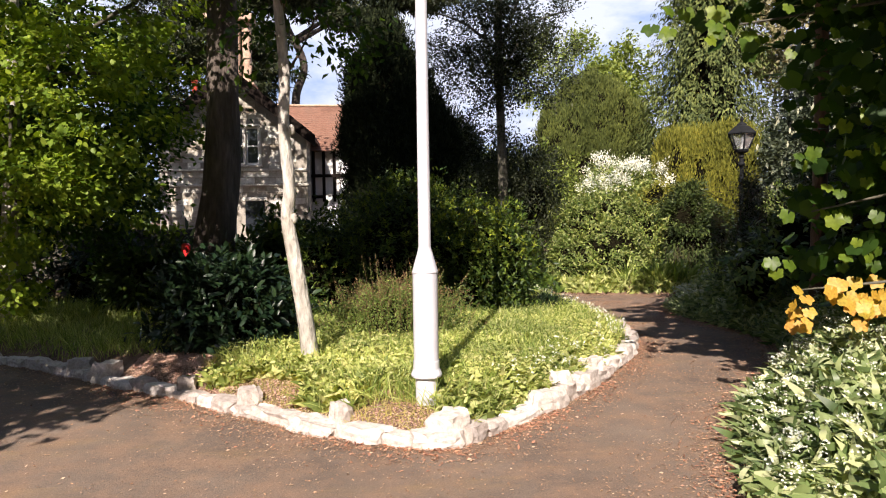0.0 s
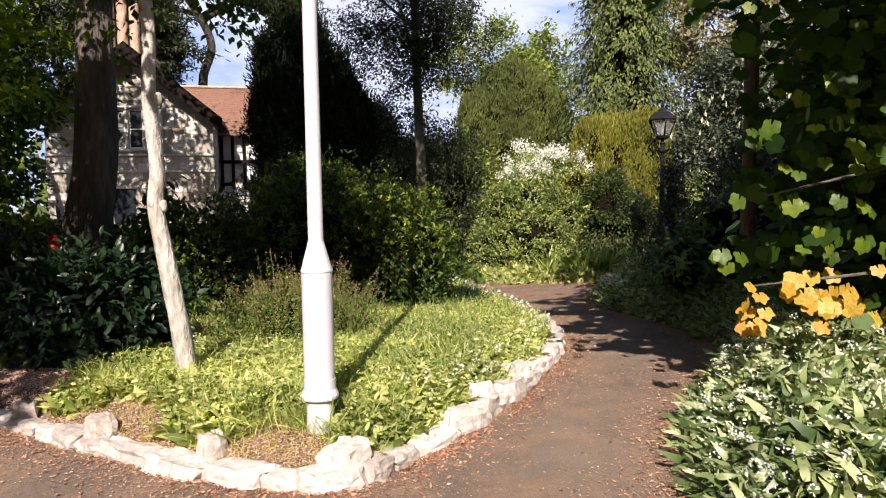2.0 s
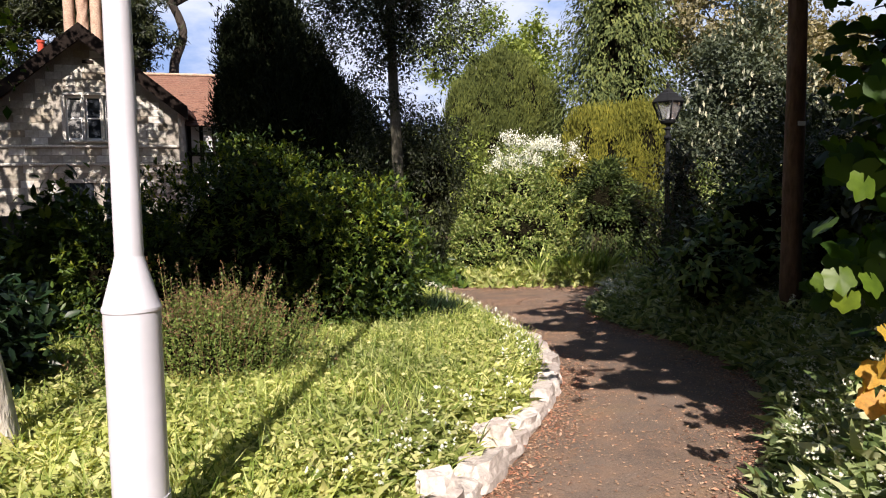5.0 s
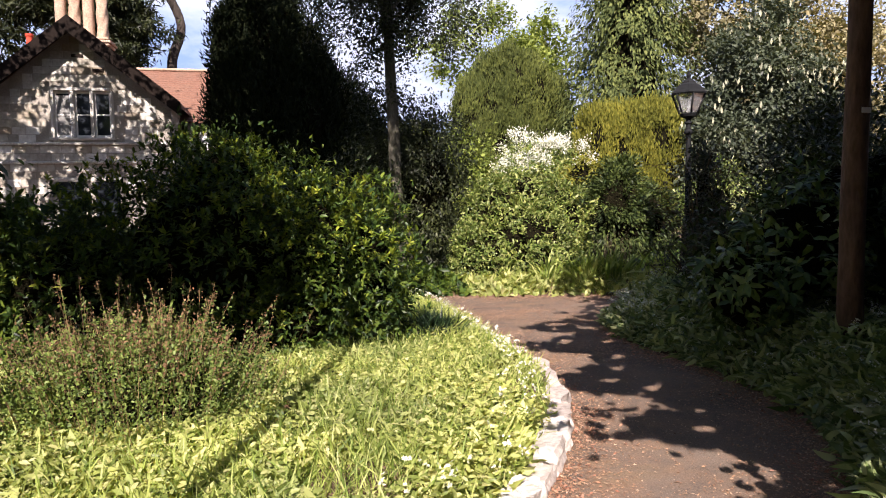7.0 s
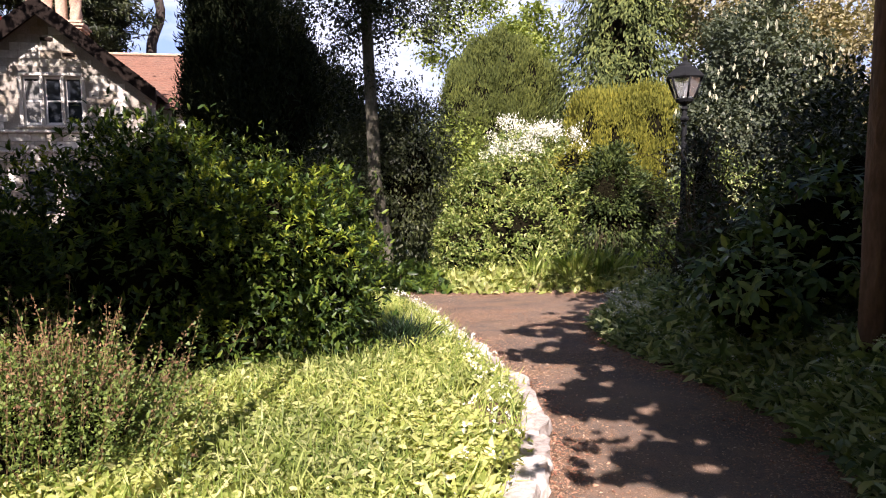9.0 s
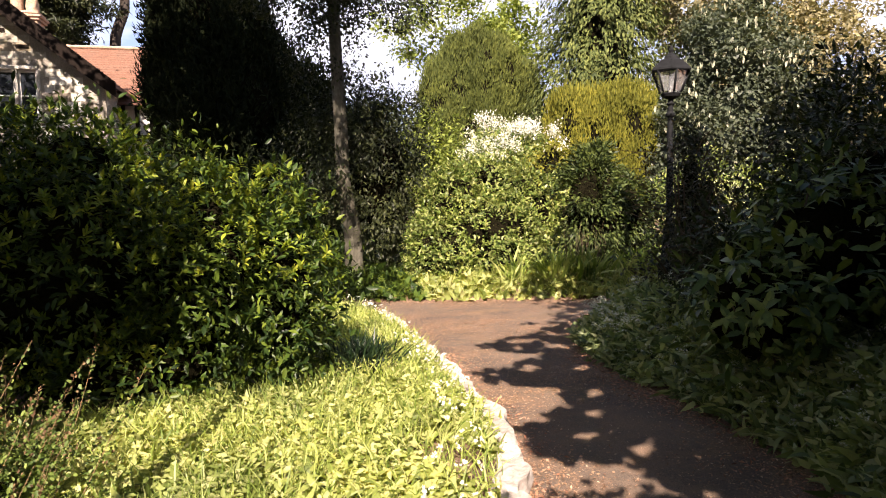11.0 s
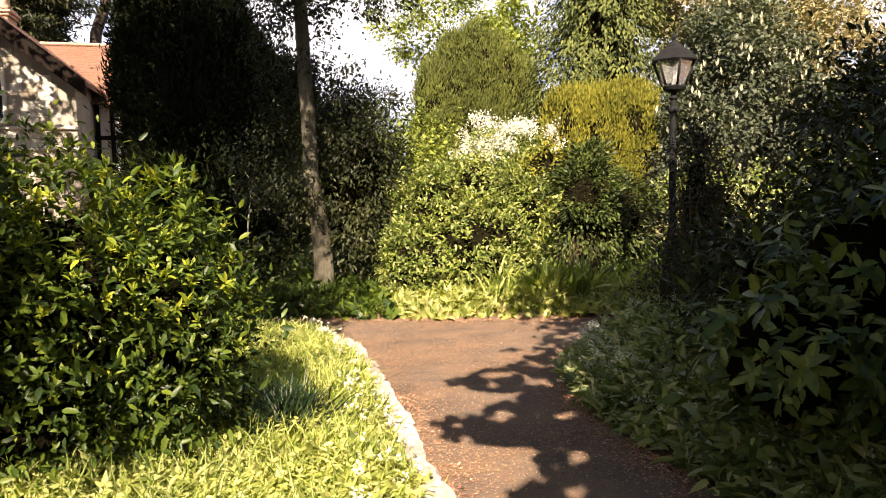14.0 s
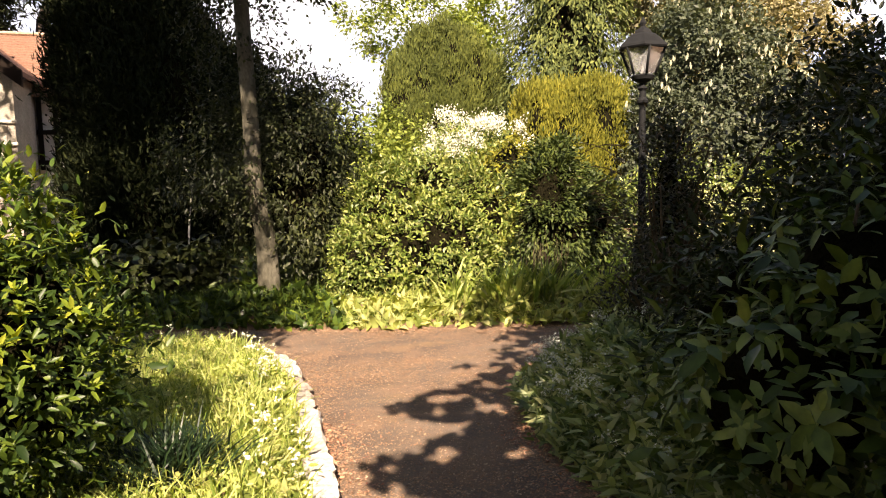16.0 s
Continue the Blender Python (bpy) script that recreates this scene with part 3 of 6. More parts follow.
# roof of the gable wing, two slopes with thickness
for sgn in (-1, 1):
    e = HX + sgn * 3.2
    ez = APEX + 0.28 - 3.2 * (APEX - WZ) / 2.85
    prism("roof", [(HX, APEX + 0.28), (e, ez), (e, ez - 0.14), (HX, APEX + 0.1)], HY - 0.52, HY + 9.4, M_ROOF, house, "red clay tile roof slope")
    prism("bargeboard", [(HX, APEX + 0.3), (e + sgn * 0.04, ez + 0.0), (e + sgn * 0.04, ez - 0.46), (HX, APEX - 0.24)], HY - 0.62, HY - 0.525, M_BARGE, house, "dark stained bargeboard")
    prism("soffit", [(HX, APEX + 0.09), (e, ez - 0.145), (e, ez - 0.2), (HX, APEX + 0.02)], HY - 0.52, HY - 0.003, M_BARGE, house)
# string courses
for z in (3.40, 2.80):
    box("string_course", (W0 - 0.02, HY - 0.09, z), (W1 + 0.05, HY - 0.003, z + 0.09), M_DRESSED, house, 0.02, "projecting stone string course")
# three light window
win = box("window", (-6.02, HY - 0.06, 5.14), (-4.22, HY + 0.2, 5.24), M_DRESSED, house, 0.015, "three-light stone mullioned sash window")
box("sill", (-6.1, HY - 0.12, 3.56), (-4.14, HY + 0.15, 3.64), M_DRESSED, win, 0.015)
for x in (-6.06, -5.46, -4.88, -4.28):
    box("mullion", (x, HY - 0.04, 3.642), (x + 0.11, HY + 0.2, 5.138), M_DRESSED, win, 0.02)
for k, x in enumerate((-5.95, -5.35, -4.77)):
    w = 0.49
    for nm, lo, hi in (("stile", (x, 3.65), (x + 0.05, 5.13)), ("stile", (x + w - 0.05, 3.65), (x + w, 5.13)), ("rail", (x + 0.051, 3.65), (x + w - 0.051, 3.73)),
                       ("rail", (x + 0.051, 4.36), (x + w - 0.051, 4.41)), ("rail", (x + 0.051, 5.06), (x + w - 0.051, 5.13))):
        box(nm, (lo[0], HY + 0.10, lo[1]), (hi[0], HY + 0.15, hi[1]), M_WHITE, win, 0.008)
    for z0, z1 in ((3.73, 4.36), (4.41, 5.06)):
        box("pane", (x + 0.05, HY + 0.12, z0), (x + w - 0.05, HY + 0.128, z1), M_GLASS, win)
    if k == 0:
        bm = bmesh.new()
        for i in range(14):
            a = bm.verts.new((x + 0.06 + 0.37 * i / 13, HY + 0.117 - 0.004 * (i % 2), 3.74))
            b = bm.verts.new((x + 0.06 + 0.37 * i / 13, HY + 0.117 - 0.004 * (i % 2), 5.0))
        vs = list(bm.verts)
        for i in range(13):
            bm.faces.new((vs[2 * i], vs[2 * i + 2], vs[2 * i + 3], vs[2 * i + 1]))
        part("net_curtain", bm, M_CURTAIN, win)
# lower window, dark
for x in (-5.95, -4.85):
    lw = box("lower_window", (x - 0.1, HY - 0.05, 2.22), (x + 0.85, HY - 0.003, 2.36), M_DRESSED, house, 0.015)
    box("pane", (x, HY - 0.02, 0.9), (x + 0.75, HY - 0.012, 2.22), M_GLASS, lw)
for x, z in ((-5.35, 6.2), (-4.75, 5.75)):
    box("vent_slot", (x, HY - 0.045, z), (x + 0.34, HY - 0.003, z + 0.1), M_BARGE, house)
# coursed blocks
r5 = random.Random(5)
block_meshes = {}
for w in (0.3, 0.4, 0.5, 0.62):
    bm = bmesh.new()
    box_bm(bm, (0.005, -0.03, 0.005), (w - 0.005, 0, 0.235), 0.006)
    me = bpy.data.meshes.new("block")
    bm.to_mesh(me)
    bm.free()
    me.materials.append(M_ASHLAR)
    block_meshes[w] = me
zs = [1.6 + 0.24 * i for i in range(5)] + [2.9, 3.15] + [3.5 + 0.24 * i for i in range(14)]
for z in zs:
    x = W0 + r5.choice((0, -0.1, -0.2))
    while x < W1:
        w = r5.choice((0.3, 0.4, 0.5, 0.62))
        lo, hi = x, x + w
        x = hi
        if lo < W0 or hi > W1 or z + 0.24 > min(gable_z(lo), gable_z(hi)):
            continue
        if 3.4 < z + 0.24 and z < 5.26 and hi > -6.12 and lo < -4.1:
            continue
        if z < 2.4 and any(hi > a - 0.12 and lo < a + 0.88 for a in (-5.95, -4.85)):
            continue
        ob = new("block", block_meshes[w])
        ob.location = (lo, HY + 0.024 - 0.010 * r5.random(), z)
        ob.parent = wall
# cross wing to the side with tiled roof and timbered wall
box("wing_wall", (W1 + 0.01, HY + 2.2, -0.4), (0.3, HY + 2.5, 4.6), M_WHITE, house, label="white rendered wall with black timbers")
box("wing_end_wall", (0.0, HY + 2.51, -0.4), (0.3, HY + 8, 4.6), M_WHITE, house)
for x in (-2.38, -1.95, -1.5, -0.6, 0.1):
    box("timber_post", (x, HY + 2.14, 2.2), (x + 0.13, HY + 2.197, 4.5), M_BARGE, house)
for z in (2.35, 3.25, 4.35):
    box("timber_rail", (W1 + 0.02, HY + 2.09, z), (0.3, HY + 2.137, z + 0.14), M_BARGE, house)
ry0, ry1, rz0, rz1 = HY + 1.8, HY + 5.2, 4.35, 6.75
rows = 22
for i in range(rows):
    f0, f1 = i / rows, (i + 1.12) / rows
    q = [(x, ry0 + (ry1 - ry0) * f, rz0 + (rz1 - rz0) * f + l) for x, f, l in ((-4.6, f0, 0.035), (0.5, f0, 0.035), (0.5, f1, 0), (-4.6, f1, 0))]
    bm = bmesh.new()
    t = [bm.verts.new(p) for p in q]
    b = [bm.verts.new((p[0], p[1], p[2] - 0.05)) for p in q]
    bm.faces.new(t), bm.faces.new(b[::-1])
    for k in range(4):
        bm.faces.new((t[k], b[k], b[(k + 1) % 4], t[(k + 1) % 4]))
    bmesh.ops.recalc_face_normals(bm, faces=bm.faces)
    part("tile_course", bm, M_ROOF, house)
prism("wing_back_roof", [(-4.6, 6.7), (0.5, 6.7), (0.5, 4.4), (-4.6, 4.4)], ry1 + 0.03, ry1 + 0.3, M_ROOF, house)
box("ridge", (-4.6, ry1 - 0.12, rz1 - 0.02), (0.5, ry1 + 0.12, rz1 + 0.1), M_TERRA, house, 0.04)
dish = lathe("wall_dish", [(0.02, -0.03), (0.08, -0.022), (0.13, 0.0), (0.145, 0.03), (0.14, 0.034), (0.125, 0.01), (0.03, -0.012)], M_WHITE, house, 20, "small round pale dish on the wing wall")
dish.matrix_basis = Matrix.Translation(Vector((-1.66, HY + 1.9, 2.4)) - house.location) @ Euler((radians(82), 0, 0)).to_matrix().to_4x4()
dish.matrix_parent_inverse = Matrix.Identity(4)
limb("bracket", [(-1.66, HY + 1.92, 2.4), (-1.66, HY + 2.05, 2.34), (-1.66, HY + 2.21, 2.34)], 0.018, 0.018, M_BLACK, house, 6, 5)
# chimney with spiral shafts
ch = box("chimney", (-6.9, HY + 3.4, 5.2), (-5.0, HY + 4.3, 7.3), M_TERRA, house, 0.03, "terracotta chimney stack with twisted shafts")
for z, o in ((7.302, 0.06), (7.40, 0.12), (7.52, 0.04)):
    box("chimney_moulding", (-6.9 - o, HY + 3.4 - o, z), (-5.0 + o, HY + 4.3 + o, z + 0.09), M_TERRA, ch, 0.02)
for k in range(4):
    cx, V, T = -6.65 + 0.47 * k, [], []
    n, seg = 26, 16
    for i in range(n):
        z = 7.62 + 2.6 * i / (n - 1)
        for j in range(seg):
            a = 2 * math.pi * j / seg
            r = 0.19 + (0.022 * math.cos(8 * a / 2 - i * 0.9) if k % 2 else 0.012 * math.cos(8 * a))
            V.append((cx + r * math.cos(a), HY + 3.85 + r * math.sin(a), z))
    for i in range(n - 1):
        for j in range(seg):
            T.append((i * seg + j, i * seg + (j + 1) % seg, (i + 1) * seg + (j + 1) % seg, (i + 1) * seg + j))
    link("chimney_shaft", tri_mesh("chimney_shaft", V, T, True), M_TERRA, ch)
box("chimney_cap", (-7.0, HY + 3.3, 10.22), (-4.9, HY + 4.4, 10.5), M_TERRA, ch, 0.04)
lathe("chimney_pot", [(0.14, 0), (0.15, 0.05), (0.11, 0.12), (0.10, 0.5), (0.13, 0.55), (0.13, 0.62), (0.08, 0.62)], M_POT, house, 14, "red clay pot", (-7.0, HY + 1.5, 6.6))
box("flue_stack", (-7.2, HY + 1.3, 4.9), (-6.8, HY + 1.7, 6.598), M_TERRA, house, 0.03)
house.location.x += 0.15

# ---- lamp posts ----
post = thing("lamp_post", "pale grey painted steel street lamp column in bed", "lamp post", (0.42, 4.92, 0.05))
lathe("base", [(0.081, -0.1), (0.081, 0.315), (0.084, 0.345)], M_POST, post, 32, at=(0.42, 4.92, 0.02))
lathe("skirt", [(0.087, 0.278), (0.108, 0.285), (0.112, 0.30), (0.108, 0.315), (0.096, 0.34), (0.094, 0.40)], M_POST, post, 32, "flared seam collar", (0.42, 4.92, 0.065))
lathe("sleeve", [(0.0905, 0.44), (0.0905, 1.075), (0.094, 1.08), (0.094, 1.09), (0.088, 1.105), (0.052, 1.235), (0.046, 1.26)], M_POST, post, 32, at=(0.42, 4.92, 0.02))
lathe("pole", [(0.0455, 1.255), (0.042, 2.5), (0.038, 6.2), (0.02, 6.25)], M_POST, post, 24, at=(0.42, 4.92, 0.02))
for a in (-0.9, 0.55):
    box("bolt", (0.42 + 0.105 * math.sin(a) - 0.012, 4.92 - 0.105 * math.cos(a) - 0.012, 0.35), (0.42 + 0.105 * math.sin(a) + 0.012, 4.92 - 0.105 * math.cos(a) + 0.012, 0.375), M_POST, post, 0.004)

LX, LY = 8.2, 14.3
vl = thing("street_lantern", "black cast iron victorian lantern on fluted post", "street lamp", (LX, LY, -0.2))
lathe("post", [(0.16, -0.3), (0.16, 0.2), (0.12, 0.3), (0.10, 0.7), (0.11, 0.75), (0.055, 0.85), (0.042, 2.5), (0.07, 2.53), (0.075, 2.56), (0.045, 2.60), (0.04, 2.68), (0.065, 2.71), (0.04, 2.74), (0.035, 2.8)], M_BLACK, vl, 16, at=(LX, LY, 0))
lathe("cradle", [(0.05, 2.78), (0.13, 2.82), (0.15, 2.86), (0.13, 2.88)], M_BLACK, vl, 12, at=(LX, LY, 0))


def ring6(r, z, k):
    a = 2 * math.pi * k / 6 + 0.25
    return (LX + r * math.cos(a), LY + r * math.sin(a), z)


for k in range(6):
    bm = bmesh.new()
    q = [bm.verts.new(p) for p in (ring6(0.15, 2.90, k), ring6(0.15, 2.90, k + 1), ring6(0.27, 3.20, k + 1), ring6(0.27, 3.20, k))]
    f = bm.faces.new(q)
    bmesh.ops.solidify(bm, geom=[f], thickness=0.006)
    g = part("pane", bm, M_LAMPGLASS, vl)
    g.visible_shadow = False
    V, T = tube([ring6(0.155, 2.88, k), ring6(0.28, 3.21, k)], [0.016, 0.016], 6)
    link("glazing_bar", tri_mesh("glazing_bar", V, T), M_BLACK, vl)
lathe("roof", [(0.315, 3.19), (0.33, 3.21), (0.31, 3.24), (0.18, 3.36), (0.12, 3.39), (0.11, 3.42), (0.05, 3.46), (0.03, 3.48), (0.045, 3.52), (0.03, 3.56), (0.008, 3.60)], M_BLACK, vl, 6, "black hexagonal lantern hood with finial", (LX, LY, 0))
V, T = tube([(LX, LY, 2.85), (LX, LY, 3.1)], [0.03, 0.03], 8)
link("bulb_holder", tri_mesh("bulb_holder", V, T), M_WHITE, vl)

RX, RY = -2.62, 10.45
# red post far among the leaves, and the garden wall
rb = thing("red_box", "small bright red box on a short post", "post box", (RX, RY, -0.1))
box("body", (RX - 0.06, RY - 0.07, 0.92), (RX + 0.06, RY + 0.07, 1.16), M_REDPAINT, rb, 0.03)
box("post", (RX - 0.03, RY - 0.03, -0.4), (RX + 0.03, RY + 0.03, 0.918), M_BARGE, rb, 0.01)
gw = tagged(box("garden_wall", (-13, 15.6, -0.5), (-3.4, 15.95, 1.3), M_OLDWALL, None), "rough grey stone boundary wall, darkened in colour for shade", "wall", kind="structure")


# ---- trees ----
def tree_base(name, label, x, y, category="tree", group=""):
    return thing(name, label, category, (x, y, float(land([x], [y])[0])), group)


def boughs(parent, top, ends, r0, mat, start=0.5):
    """Limbs from along a trunk out to their ends."""
    for k, (x, y, z) in enumerate(ends):
        bx, by, bz = top
        mid = ((bx + x) / 2, (by + y) / 2, (bz + z) / 2 + 0.2)
        limb("branch", [(bx, by, bz - start * (k % 3)), mid, (x, y, z)], r0, r0 * 0.25, mat, parent, 7, 8)


# big dark trunk by the house view
t1 = tree_base("mature_tree", "massive dark-barked tree trunk with spreading root flare", -2.15, 10.3)
limb("trunk", [(-2.2, 10.3, -0.3), (-2.16, 10.3, 1.0), (-2.05, 10.3, 2.4), (-1.97, 10.3, 4.5), (-1.9, 10.4, 8.5), (-1.8, 10.4, 12)], 0.34, 0.10, M_BARK_BROWN, t1, 18, 40, 0.14, 0.3)
boughs(t1, (-1.9, 10.4, 7.5), [(-4.5, 9.5, 9), (0.8, 10.2, 9.5), (-2.5, 13, 10), (-1, 8.2, 10), (-4, 12, 11)], 0.13, M_BARK_DARK, 1.0)
P, o = lumps((-2, 10.6, 9.8), (3.6, 3.4, 2.8), 290, 70, 0.32, 0.4)
# lump and boughs out of view, added to shade the slim far trunk
P2, o2 = lumps((1.2, 10.9, 9.7), (1.2, 1.7, 1.1), 85, 70, 0.28, 0.2)
boughs(t1, (-1.9, 10.4, 8.4), [(1.2, 10.2, 9.6), (2.0, 9.4, 10.0), (1.5, 11.5, 9.8)], 0.1, M_BARK_DARK, 0.3)
P, o = np.concatenate([P, P2]), np.concatenate([o, o2])
foliage("crown", DIAMOND, P, o, 0.15, L_SYC, t1, label="dense green crown")

# pale leaning trunk beside the lamp post
t2 = tree_base("young_tree", "slim pale-barked leaning tree with knots", -0.5, 6.45)
limb("trunk", [(-0.5, 6.45, -0.1), (-0.55, 6.42, 0.45), (-0.60, 6.4, 0.8), (-0.66, 6.4, 1.2), (-0.70, 6.4, 1.5), (-0.68, 6.4, 1.8), (-0.72, 6.4, 2.3), (-0.70, 6.4, 2.8), (-0.74, 6.4, 3.4), (-0.85, 6.4, 4.6)], 0.078, 0.04, M_BARK_PALE, t2, 14, 44, 0.08, 0.03)
for z, a in ((1.5, 0.2), (1.52, 3.6), (0.75, 5.6), (2.3, 0.4), (2.9, 2.9)):
    bx = -0.68 + 0.06 * math.cos(a) + (0.07 if z < 1 else 0)
    bm = bmesh.new()
    bmesh.ops.create_icosphere(bm, subdivisions=2, radius=0.034)
    for v in bm.verts:
        v.co = Vector((v.co.x, v.co.y, v.co.z * 1.4)) * (1 + 0.35 * noise.noise(v.co * 40)) + Vector((bx - 0.02 * math.cos(a), 6.37, z))
    part("knot", bm, M_BARK_PALE, t2, smooth=True)
for e in ((-1.3, 6.3, 4.6), (0.1, 6.5, 4.9), (-1.2, 6.8, 5.3), (-0.4, 5.8, 5.2), (-0.3, 7.4, 6.6), (-0.35, 6.5, 3.5)):
    limb("branch", [(-0.73, 6.4, 2.75 if e[2] < 3.6 else 3.3), ((e[0] - 0.73) / 2, (e[1] + 6.4) / 2, e[2] - 0.45), e], 0.016, 0.004, M_TWIG, t2, 6, 8)
P, o = lumps((-0.9, 6.0, 5.3), (1.9, 1.6, 1.2), 130, 60, 0.2, 0.2)
# lower crown out of view, added to shade the laurel
P4, o4 = lumps((-1.1, 5.0, 4.7), (1.25, 1.1, 0.6), 60, 60, 0.18, 0.2)
P, o = np.concatenate([P, P4]), np.concatenate([o, o4])
# leaves cut away so that sunlight reaches the laurel's top and right
back = (10.2 - P[:, 1]) / 0.957
lx, lz = P[:, 0] + 0.29 * back, P[:, 2] - 0.781 * back
gap = (lz > np.interp(lx, [0.2, 0.9, 1.5, 2.0], [2.1, 1.75, 1.2, 0.5]) + 0.15 * np.sin(lx * 9)) & (lz < 2.9) & (lx > 0.3) & (rng.random(len(P)) < 0.85)
P, o = P[~gap], o[~gap]
# unseen lump added to shade the far bank
P2, o2 = lumps((-0.3, 7.4, 6.9), (1.9, 1.6, 1.2), 110, 60, 0.22, 0.2)
P, o = np.concatenate([P, P2]), np.concatenate([o, o2])
# unseen bough and leaves added to keep sun off the big trunk
P5, o5 = lumps((-3.45, 4.2, 6.5), (0.75, 0.9, 1.5), 70, 60, 0.22, 0.2)
limb("branch", [(-0.85, 6.4, 4.6), (-2.2, 5.4, 5.9), (-3.4, 4.3, 6.6)], 0.03, 0.008, M_TWIG, t2, 6, 8)
P, o = np.concatenate([P, P5]), np.concatenate([o, o5])
foliage("crown", DIAMOND, P, o, 0.13, L_SYC, t2)
P, o = lumps((-0.55, 6.6, 3.25), (0.85, 0.5, 0.45), 26, 26, 0.12, 0.4)
foliage("low_leaves", DIAMOND, P, o, 0.075, L_SYC, t2)["kind"] = "stuff"

# leafy tree with lit tiers by the left-hand road
t3 = tree_base("leafy_tree", "broad light-green tree with sunlit drooping tiers", -5.3, 10.9)
limb("trunk", [(-5.3, 10.9, -0.2), (-5.25, 10.9, 1.2), (-5.1, 10.8, 3), (-5.0, 10.8, 6)], 0.15, 0.07, M_BARK_PALE, t3, 12, 20, 0.1, 0.06)
boughs(t3, (-5.05, 10.8, 3.2), [(-3.3, 9.4, 3.4), (-6.8, 9.3, 3.2), (-4.2, 8.8, 2.4), (-2.9, 10, 4.6), (-7.2, 10, 4.6), (-5.3, 8.6, 4.2)], 0.06, M_BARK_GREY, 0.7)
# darker leaf colour deep in the crown stands in for its inner shade
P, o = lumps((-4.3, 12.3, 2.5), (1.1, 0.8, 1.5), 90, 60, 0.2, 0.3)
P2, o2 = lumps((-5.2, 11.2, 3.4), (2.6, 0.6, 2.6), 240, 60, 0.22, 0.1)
foliage("inner_shade_leaves", DIAMOND, np.concatenate([P, P2]), np.concatenate([o, o2]), 0.10, L_SYC, t3)["kind"] = "stuff"
# the last lump hangs out of view, added to shade the big trunk
sets = []
for c, r, k in (((-4.6, 9.6, 2.0), (1.9, 0.9, 0.75), 60), ((-3.6, 9.4, 3.1), (1.15, 1.0, 1.2), 75), ((-6.2, 9.6, 3.0), (1.8, 1.0, 1.0), 60), ((-4.6, 9.9, 4.8), (2.9, 1.4, 1.6), 130),
                ((-5.0, 11.2, 3.0), (2.6, 0.9, 2.0), 90), ((-5.6, 10.4, 6.6), (2.9, 2.0, 1.5), 90), ((-3.2, 7.2, 6.0), (1.3, 1.3, 1.0), 70)):
    sets.append(lumps(c, r, int(k * 0.62), 100, 0.18, 0.5, flat=0.4))
P, o = np.concatenate([s[0] for s in sets]), np.concatenate([s[1] for s in sets])
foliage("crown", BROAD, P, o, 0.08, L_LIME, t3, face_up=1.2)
P, o = lumps((-5.2, 10.7, 0.75), (0.55, 0.5, 0.7), 40, 30, 0.12)
foliage("ivy", BROAD, P, o, 0.09, L_LIME, t3, label="yellow-green ivy round the trunk foot")

# slim trunk by the far path with ivy and a high airy crown
t4 = tree_base("evergreen_tree", "slim grey trunk with airy small-leaved evergreen crown", 3.62, 17.2)
limb("trunk", [(3.64, 17.2, -0.3), (3.62, 17.2, 0.8), (3.5, 17.2, 1.6), (3.48, 17.2, 2.4), (3.42, 17.2, 4.4), (3.4, 17.2, 8.5)], 0.165, 0.09, M_BARK_GREY, t4, 14, 30, 0.08, 0.05)
boughs(t4, (3.42, 17.2, 5.6), [(1.6, 16.6, 6.4), (5.2, 17, 6.6), (2.6, 18.4, 7.5), (4.4, 16.2, 8.0), (3.0, 16, 5.6)], 0.05, M_BARK_GREY, 0.5)
P, o = lumps((3.5, 17.2, 6.2), (1.7, 1.5, 2.9), 330, 130, 0.14, 0.25)
foliage("crown", DIAMOND, P, o, 0.062, L_HOLM, t4)
# boughs and crown out of view, added to block the sun from the yews
boughs(t4, (3.4, 17.2, 8.2), [(0.8, 17, 9.6), (-1.6, 16.8, 10.2), (2.2, 15.5, 10.4)], 0.06, M_BARK_GREY, 0.3)
P, o = lumps((-0.4, 17.0, 10.4), (3.8, 2.9, 2.0), 340, 60, 0.26, 0.2)
foliage("high_shade_crown", DIAMOND, P, o, 0.16, L_HOLM, t4)
P, o = lumps((4.2, 17.7, 1.8), (0.95, 0.8, 1.9), 190, 110, 0.14, 0.6, low=-0.1)
cores(t4, [((4.2, 17.8, 1.6), (0.95, 0.7, 1.8), 0)], 0.6)
P2, o2 = lumps((3.0, 17.6, 1.9), (0.8, 0.7, 1.3), 60, 90, 0.16, 0.6)
foliage("ivy", OVAL, np.concatenate([P, P2]), np.concatenate([o, o2]), 0.07, L_HOLM, t4, droop=0.7, label="hanging dark evergreen leaves")


# dark yews
def yew(x, y, parts, label, low=-0.2):
    t = tree_base("yew_tree", label, x, y, group="dark yews")
    limb("trunk", [(x, y, -0.3), (x, y, 1.5), (x, y, 4)], 0.2, 0.08, M_BARK_DARK, t, 8, 8)
    ps = [lumps(c, r, int(k * 2.2), 100, 0.16, 0.8, 0.16, low=low, flat=2.0) for c, r, k in parts]
    P, o = np.concatenate([p[0] for p in ps]), np.concatenate([p[1] for p in ps])
    n = len(P)
    axis = o * 0.4 + np.array([0, 0, 0.9]) + rng.normal(size=(n, 3)) * 0.6
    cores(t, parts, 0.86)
    link("crown", leaf_mesh("crown", NARROW, P, axis, o + rng.normal(size=(n, 3)) * 0.4, rng.uniform(0.12, 0.26, n)), L_YEW, t, "very dark dense needle foliage")


